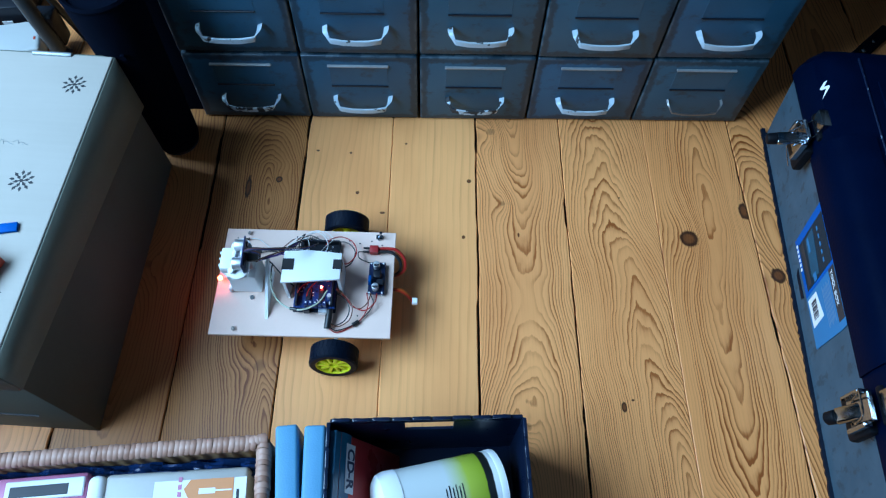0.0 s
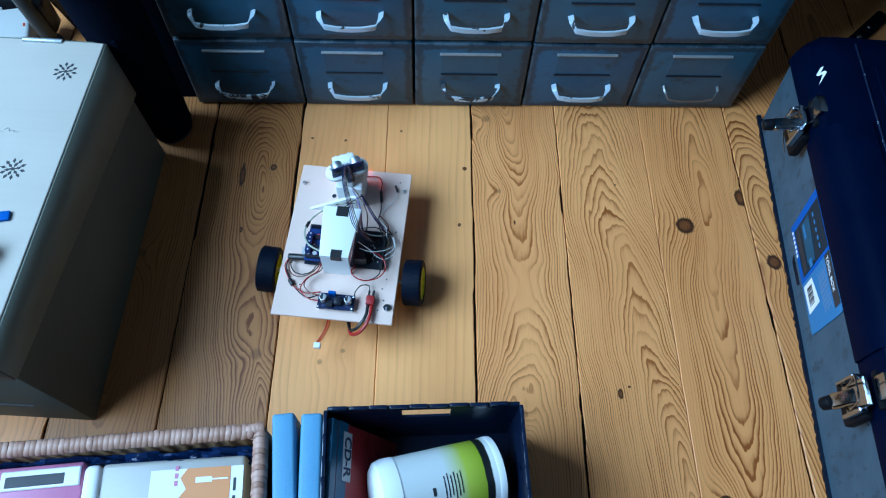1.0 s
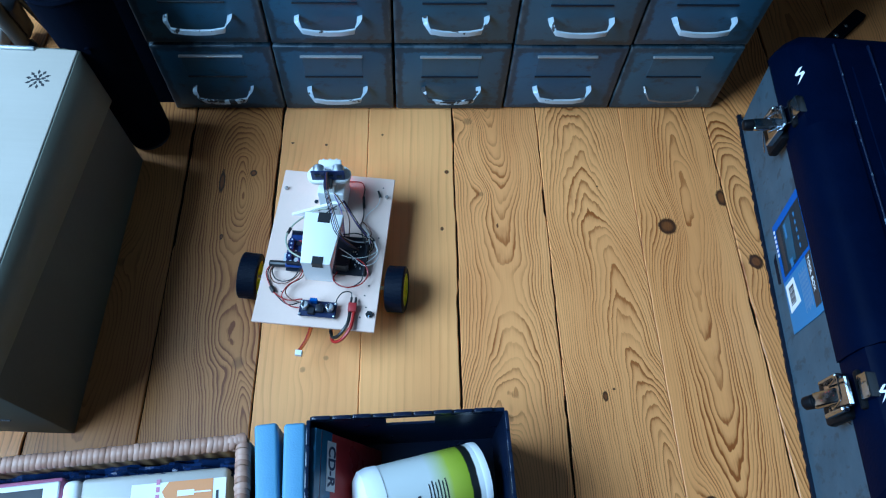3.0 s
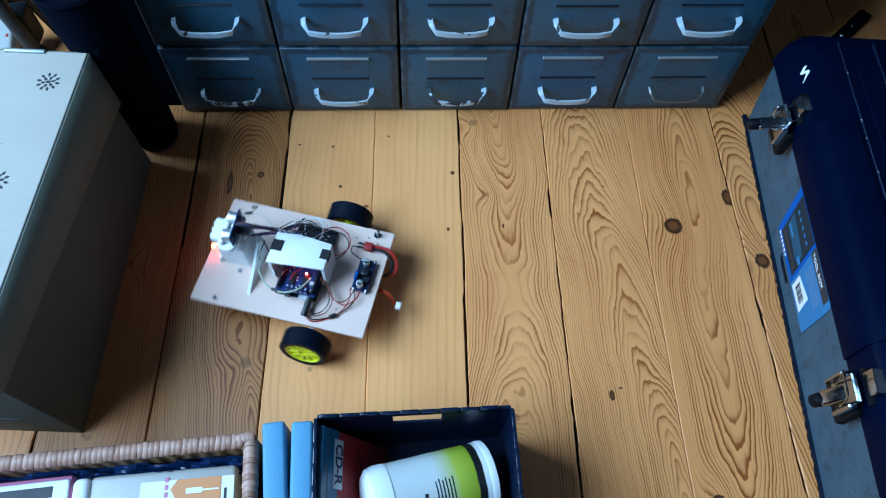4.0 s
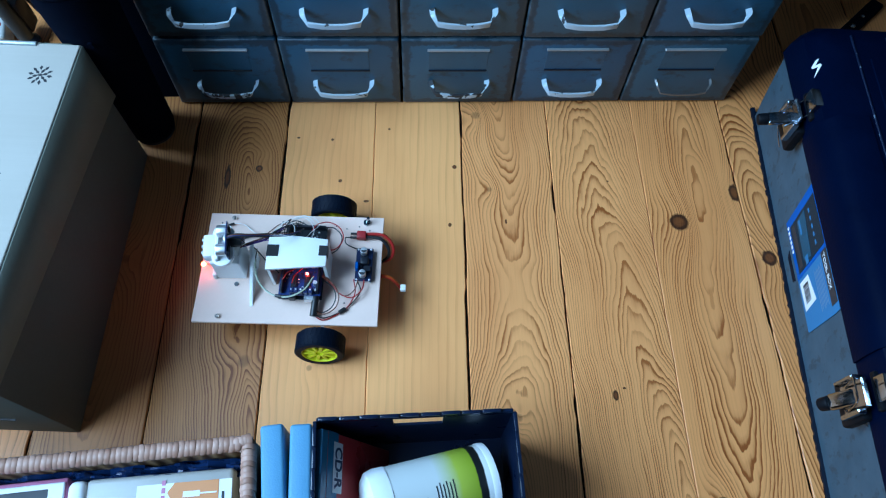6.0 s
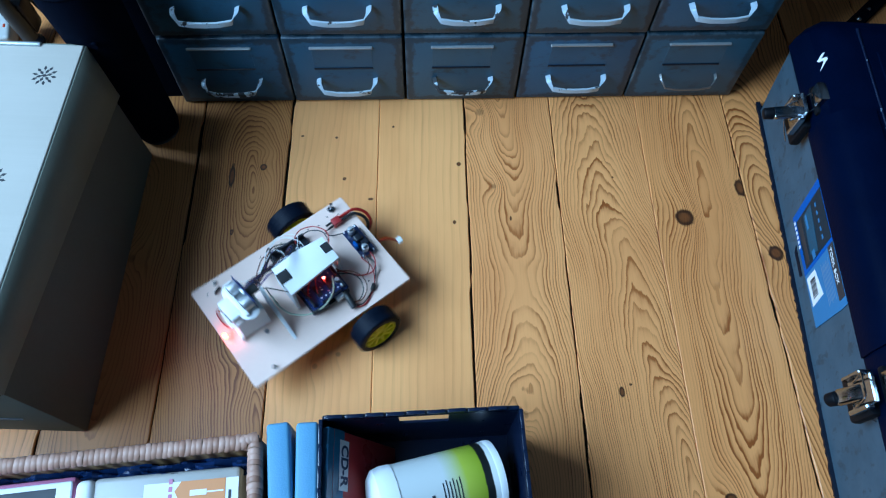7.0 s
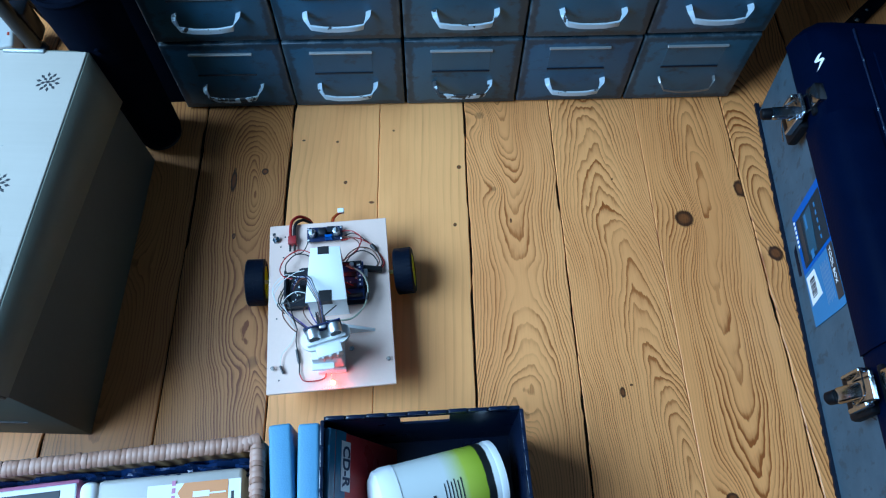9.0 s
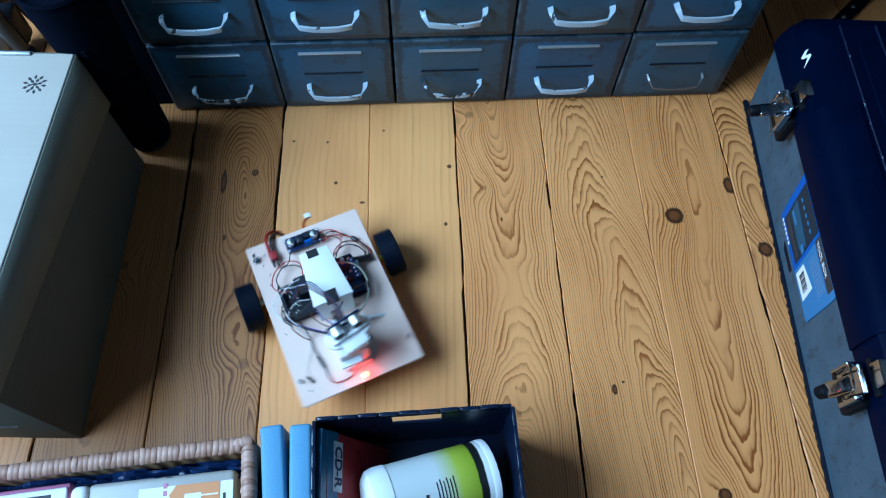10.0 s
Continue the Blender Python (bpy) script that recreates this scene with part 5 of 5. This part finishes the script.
for x in (-0.1070, -0.0895):
    for y in (-0.0265, 0.0185):
        part("solder_blob", ball((x, y, CZ + 0.0004), 0.0016, seg=8, squash=0.6), M["alu"], buck)
        part("standoff", rod((x, y, BT), (x, y, BT + 0.006), 0.0016, seg=10), M["paper"], buck)

# battery lead with its red plug, switch, loose balance lead
part("battery_plug", box((-0.098, -0.0545, BT + 0.001), (-0.0855, -0.0435, BT + 0.0105), 0.001, 2), M["redp"], robot, "red nylon battery plug")
for y, mname in ((-0.0520, "wire"), (-0.0460, "wire")):
    part("plug_pin", rod((-0.0855, y, BT + 0.0055), (-0.0765, y, BT + 0.0052), 0.0016, seg=10), M["wire"], robot)
part("battery_lead", tube([(-0.0975, -0.0515, BT + 0.0055), (-0.112, -0.0515, BT + 0.0065), (-0.124, -0.049, BT + 0.006), (-0.1345, -0.040, BT - 0.002), (-0.134, -0.028, BT - 0.014), (-0.118, -0.022, BT - 0.022), (-0.09, -0.020, BT - 0.024)], 0.0022, 9), M["red"], robot, "thick red battery wire")
part("battery_lead", tube([(-0.0975, -0.0465, BT + 0.0055), (-0.111, -0.0465, BT + 0.0062), (-0.121, -0.043, BT + 0.005), (-0.1290, -0.035, BT - 0.003), (-0.128, -0.026, BT - 0.014), (-0.112, -0.020, BT - 0.022), (-0.09, -0.018, BT - 0.024)], 0.0022, 9), M["wire"], robot, "thick black battery wire")
part("battery_pack", box((-0.105, -0.030, BT - 0.028), (0.035, 0.014, BT - 0.005), 0.004, 2), M["tape"], robot, "dark battery pack under the deck")
part("switch_nut", rod((-0.0975, -0.0720, BT), (-0.0975, -0.0720, BT + 0.003), 0.0052, seg=6), M["chrome"], robot, "chrome toggle switch")
part("switch_lever", rod((-0.0975, -0.0720, BT + 0.003), (-0.1000, -0.0725, BT + 0.014), 0.0016, 0.0021, 12), M["chrome"], robot)
for k, mname in enumerate(("orange", "orange", "red")):
    y = 0.0185 + 0.0016 * k
    part("balance_wire", tube([(-0.105, y - 0.016, BT - 0.012), (-0.121, y - 0.016, BT - 0.010), (-0.133, y - 0.014, BT - 0.011), (-0.142, y - 0.009, BT - 0.016), (-0.148, y - 0.004, BT - 0.022)], 0.0010), M[mname], robot)
part("balance_plug", box((-0.155, 0.0115, BT - 0.026), (-0.1475, 0.0205, BT - 0.0195), 0.0007, 1), M["paper"], robot, "small white plug")

# jumper wires over the deck
WIRES = (
    ("red", [(-0.086, 0.0185, CZ), (-0.089, 0.038, BT + 0.006), (-0.080, 0.057, BT + 0.003), (-0.066, 0.068, BT + 0.002), (-0.050, 0.0755, BT + 0.002), (-0.040, 0.072, BT + 0.005)]),
    ("wire", [(-0.090, 0.0185, CZ), (-0.096, 0.036, BT + 0.007), (-0.082, 0.055, BT + 0.003), (-0.068, 0.066, BT + 0.003), (-0.050, 0.073, BT + 0.003), (-0.040, 0.070, BT + 0.006)]),
    ("brown", [(-0.092, 0.0195, CZ + 0.001), (-0.088, 0.034, BT + 0.008), (-0.078, 0.043, BT + 0.008), (-0.066, 0.038, BT + 0.008), (-0.056, 0.024, BT + 0.010), (-0.047, 0.018, SZ + 0.004)]),
    ("red", [(-0.100, 0.0195, CZ + 0.001), (-0.098, 0.034, BT + 0.010), (-0.086, 0.046, BT + 0.010), (-0.070, 0.041, BT + 0.010), (-0.058, 0.028, BT + 0.011), (-0.047, 0.021, SZ + 0.004)]),
    ("brown", [(-0.046, 0.022, SZ + 0.004), (-0.060, 0.030, BT + 0.018), (-0.069, 0.044, BT + 0.015), (-0.066, 0.060, BT + 0.010), (-0.052, 0.069, BT + 0.007), (-0.040, 0.066, BT + 0.008)]),
    ("wire", [(-0.046, 0.026, SZ + 0.003), (-0.060, 0.034, BT + 0.015), (-0.065, 0.047, BT + 0.012), (-0.060, 0.060, BT + 0.008), (-0.048, 0.067, BT + 0.006), (-0.040, 0.064, BT + 0.008)]),
    ("red", [(-0.044, -0.022, BT + 0.012), (-0.060, -0.020, BT + 0.020), (-0.069, -0.036, BT + 0.020), (-0.062, -0.055, BT + 0.016), (-0.046, -0.064, BT + 0.014), (-0.032, -0.058, BT + 0.018), (-0.026, -0.046, BT + 0.022)]),
    ("wire", [(-0.048, -0.016, BT + 0.008), (-0.062, -0.024, BT + 0.012), (-0.066, -0.042, BT + 0.014), (-0.054, -0.056, BT + 0.012), (-0.040, -0.056, BT + 0.014)]),
    ("wire", [(-0.0765, -0.046, BT + 0.005), (-0.070, -0.044, BT + 0.007), (-0.072, -0.034, BT + 0.009), (-0.082, -0.028, BT + 0.010), (-0.090, -0.0265, CZ)]),
    ("whitew", [(-0.028, -0.060, BT + 0.016), (-0.014, -0.072, BT + 0.016), (0.004, -0.068, BT + 0.014), (0.022, -0.056, BT + 0.008), (0.038, -0.046, BT + 0.004)]),
    ("whitew", [(0.000, -0.060, BT + 0.016), (0.012, -0.058, BT + 0.022), (0.024, -0.050, BT + 0.016), (0.038, -0.043, BT + 0.004)]),
    ("wire", [(-0.006, -0.058, BT + 0.016), (0.008, -0.050, BT + 0.026), (0.024, -0.046, BT + 0.018), (0.040, -0.042, BT + 0.004)]),
    ("brown", [(0.006, -0.056, BT + 0.015), (0.020, -0.060, BT + 0.012), (0.034, -0.052, BT + 0.006), (0.042, -0.044, BT + 0.004)]),
    ("whitew", [(0.040, -0.044, BT + 0.003), (0.056, -0.050, BT + 0.003), (0.072, -0.062, BT + 0.004), (0.088, -0.064, BT + 0.003)]),
    ("wire", [(0.040, -0.043, BT + 0.003), (0.056, -0.044, BT + 0.003), (0.080, -0.040, BT + 0.003), (0.098, -0.040, BT + 0.003)]),
    ("red", [(0.098, -0.040, BT + 0.003), (0.108, -0.034, BT + 0.003), (0.109, -0.018, BT + 0.002), (0.106, -0.008, BT + 0.002), (0.101, -0.006, BT + 0.004)]),
    ("wire", [(0.010, 0.020, SZ + 0.006), (0.024, 0.010, BT + 0.034), (0.040, -0.006, BT + 0.038), (0.052, -0.016, BT + 0.034), (0.058, -0.018, BT + 0.030)]),
    ("brown", [(0.010, -0.030, BT + 0.012), (0.026, -0.030, BT + 0.030), (0.042, -0.022, BT + 0.036), (0.054, -0.012, BT + 0.042), (0.060, -0.004, BT + 0.046)]),
    ("violet", [(0.010, -0.024, BT + 0.012), (0.024, -0.022, BT + 0.036), (0.040, -0.016, BT + 0.040), (0.056, -0.006, BT + 0.046)]),
    ("wire", [(-0.012, -0.058, BT + 0.014), (0.002, -0.063, BT + 0.010), (0.016, -0.053, BT + 0.009), (0.034, -0.036, BT + 0.014), (0.057, -0.017, BT + 0.030)]),
    ("wire", [(-0.018, -0.058, BT + 0.014), (0.000, -0.066, BT + 0.012), (0.016, -0.056, BT + 0.011), (0.034, -0.039, BT + 0.015), (0.057, -0.018, BT + 0.032)]),
    ("violet", [(-0.004, -0.056, BT + 0.014), (0.008, -0.060, BT + 0.011), (0.020, -0.050, BT + 0.012), (0.036, -0.034, BT + 0.017), (0.057, -0.016, BT + 0.034)]),
    ("whitew", [(-0.030, -0.028, BT + 0.036), (-0.030, -0.042, BT + 0.030), (-0.022, -0.060, BT + 0.022), (-0.008, -0.071, BT + 0.014), (0.006, -0.066, BT + 0.010)]),
    ("whitew", [(-0.020, -0.024, BT + 0.036), (-0.026, -0.040, BT + 0.028), (-0.034, -0.058, BT + 0.018), (-0.020, -0.0735, BT + 0.012), (0.000, -0.070, BT + 0.009), (0.012, -0.060, BT + 0.009)]),
    ("whitew", [(0.000, -0.026, BT + 0.030), (-0.004, -0.042, BT + 0.028), (0.004, -0.058, BT + 0.018), (0.018, -0.054, BT + 0.012)]),
    ("wire", [(0.004, -0.024, BT + 0.030), (0.010, -0.044, BT + 0.026), (0.006, -0.066, BT + 0.016), (0.018, -0.058, BT + 0.010)]),
    ("wire", [(0.041, -0.010, BT + 0.034), (0.0415, 0.006, BT + 0.031), (0.040, 0.016, BT + 0.028)]),
    ("red", [(-0.010, 0.012, SZ + 0.004), (-0.002, 0.022, SZ + 0.012), (0.004, 0.030, SZ + 0.008)]),
    ("red", [(-0.020, 0.010, SZ + 0.004), (-0.012, 0.024, SZ + 0.010), (-0.008, 0.034, SZ + 0.006)]),
)
for mname, pts in WIRES:
    part("jumper_wire", tube(pts, 0.0005 if mname == "whitew" else 0.0008), M[mname], robot)
part("jumper_wire", tube([(0.041, 0.004, BT + 0.032), (0.041, 0.018, BT + 0.028), (0.034, 0.034, BT + 0.020), (0.016, 0.049, BT + 0.020), (-0.006, 0.053, BT + 0.024), (-0.026, 0.044, BT + 0.028), (-0.036, 0.026, SZ + 0.010)], 0.0012), M["greenw"], robot, "pale green signal wire")
part("wire_sleeve", rod((-0.039, 0.043, BT + 0.012), (-0.037, 0.072, BT + 0.0055), 0.0046, seg=12, bev=0.0008), M["wire"], robot, "black cable sleeve")
part("wire_sleeve", rod((-0.078, 0.059, BT + 0.003), (-0.070, 0.065, BT + 0.003), 0.0030, seg=12, bev=0.0008), M["wire"], robot)
part("wire_sleeve", rod((0.066, -0.043, BT + 0.003), (0.084, -0.040, BT + 0.003), 0.0020, seg=10), M["wire"], robot)
part("wire_sleeve", rod((0.086, -0.064, BT + 0.003), (0.096, -0.060, BT + 0.003), 0.0016, seg=10), M["wire"], robot)
part("wire_sleeve", rod((0.012, 0.0505, BT + 0.0205), (0.003, 0.0525, BT + 0.0222), 0.0022, seg=10), M["wire"], robot)
for x, y in ((-0.055, -0.066), (-0.070, -0.062), (-0.087, -0.066), (-0.102, -0.060), (0.104, -0.066), (0.020, -0.070), (-0.075, 0.050)):
    part("drill_hole", rod((x, y, BT - 0.001), (x, y, BT + 0.0003), 0.0011, seg=10), M["ink"], robot)


# ---- movement ----
def between(table, t):
    for (t0, *a), (t1, *b) in zip(table, table[1:]):
        if t0 <= t <= t1:
            f = (t - t0) / (t1 - t0)
            return [p + (q - p) * f for p, q in zip(a, b)]
    return table[-1][1:]


# seconds and heading in degrees
HEADING = ((0.0, 178.8), (0.1, 178.0), (0.2, 171.0), (0.3, 161.0), (0.4, 147.0), (0.5, 133.0), (0.6, 121.0), (0.7, 109.0), (0.8, 98.0), (0.9, 88.0), (1.0, 84.2), (1.1, 83.5), (2.7, 83.4),
           (3.2, 83.4), (3.3, 86.0), (3.4, 93.0), (3.5, 103.0), (3.6, 115.0), (3.7, 128.0), (3.8, 141.0), (3.9, 152.5), (4.0, 165.0), (4.1, 174.5), (4.2, 177.4), (5.7, 177.4),
           (6.5, 177.4), (6.6, 179.5), (6.7, 186.0), (6.8, 195.0), (6.9, 204.5), (7.0, 217.0), (7.1, 229.5), (7.2, 240.5), (7.3, 252.5), (7.4, 266.0), (7.5, 272.8), (7.6, 273.4), (9.7, 273.5), (9.8, 273.8), (9.9, 277.5), (10.0, 292.0))
# seconds and place of the axle's middle
AXLE = ((0.0, -0.180, -0.105), (1.0, -0.171, -0.101), (2.7, -0.171, -0.101), (3.2, -0.171, -0.101), (4.2, -0.177, -0.096), (6.5, -0.177, -0.096), (7.5, -0.1785, -0.0985), (9.7, -0.1785, -0.0985), (10.0, -0.1785, -0.102))
# seconds and turn of the sensor head against the deck
HEAD = ((0.0, 2), (0.5, 2), (0.9, 4), (1.0, 25), (1.1, 66), (1.2, 95), (1.3, 60), (1.4, 25), (1.5, -12), (1.6, -13), (1.7, -36), (1.8, -76), (1.9, -86), (2.0, -80), (2.1, -30), (2.2, 4), (2.3, 6), (2.7, 7), (4.0, 5), (4.1, 6), (4.2, 38), (4.3, 86), (4.4, 92), (4.6, 92), (4.7, 70), (4.8, 24), (4.9, -18), (5.0, -23), (5.1, -45), (5.2, -80), (5.3, -86), (5.4, -62), (5.5, 0), (5.6, 12), (5.7, 8), (6.8, 6), (7.4, 6), (7.5, 13), (7.6, 50), (7.7, 87), (7.8, 89), (7.9, 72), (8.0, 22), (8.1, -10), (8.2, -15), (8.3, -53), (8.4, -88), (8.5, -78), (8.6, -48), (8.7, 7), (8.8, 13), (10.0, 12))


def motions():
    rows, rolls = [], {1: [], -1: []}
    for t, h in HEADING:
        ax, ay = between(AXLE, t)
        a = radians(h)
        rows.append((t, pose(ax - AX * math.cos(a), ay - AX * math.sin(a), 0, 0, 0, h)))
        for s in (1, -1):
            rolls[s].append((t, pose(AX - 0.002, s * AY, WR, CAMBER * s) @ pose(0, 0, 0, 0, -s * (h - 178.8) * AY / WR, 0)))
    walk(robot, rows)
    for hub, s in wheels:
        walk(hub, rolls[s])
    walk(head, [(t, pose(HX, HY, 0, 0, 0, a)) for t, a in HEAD])


motions()
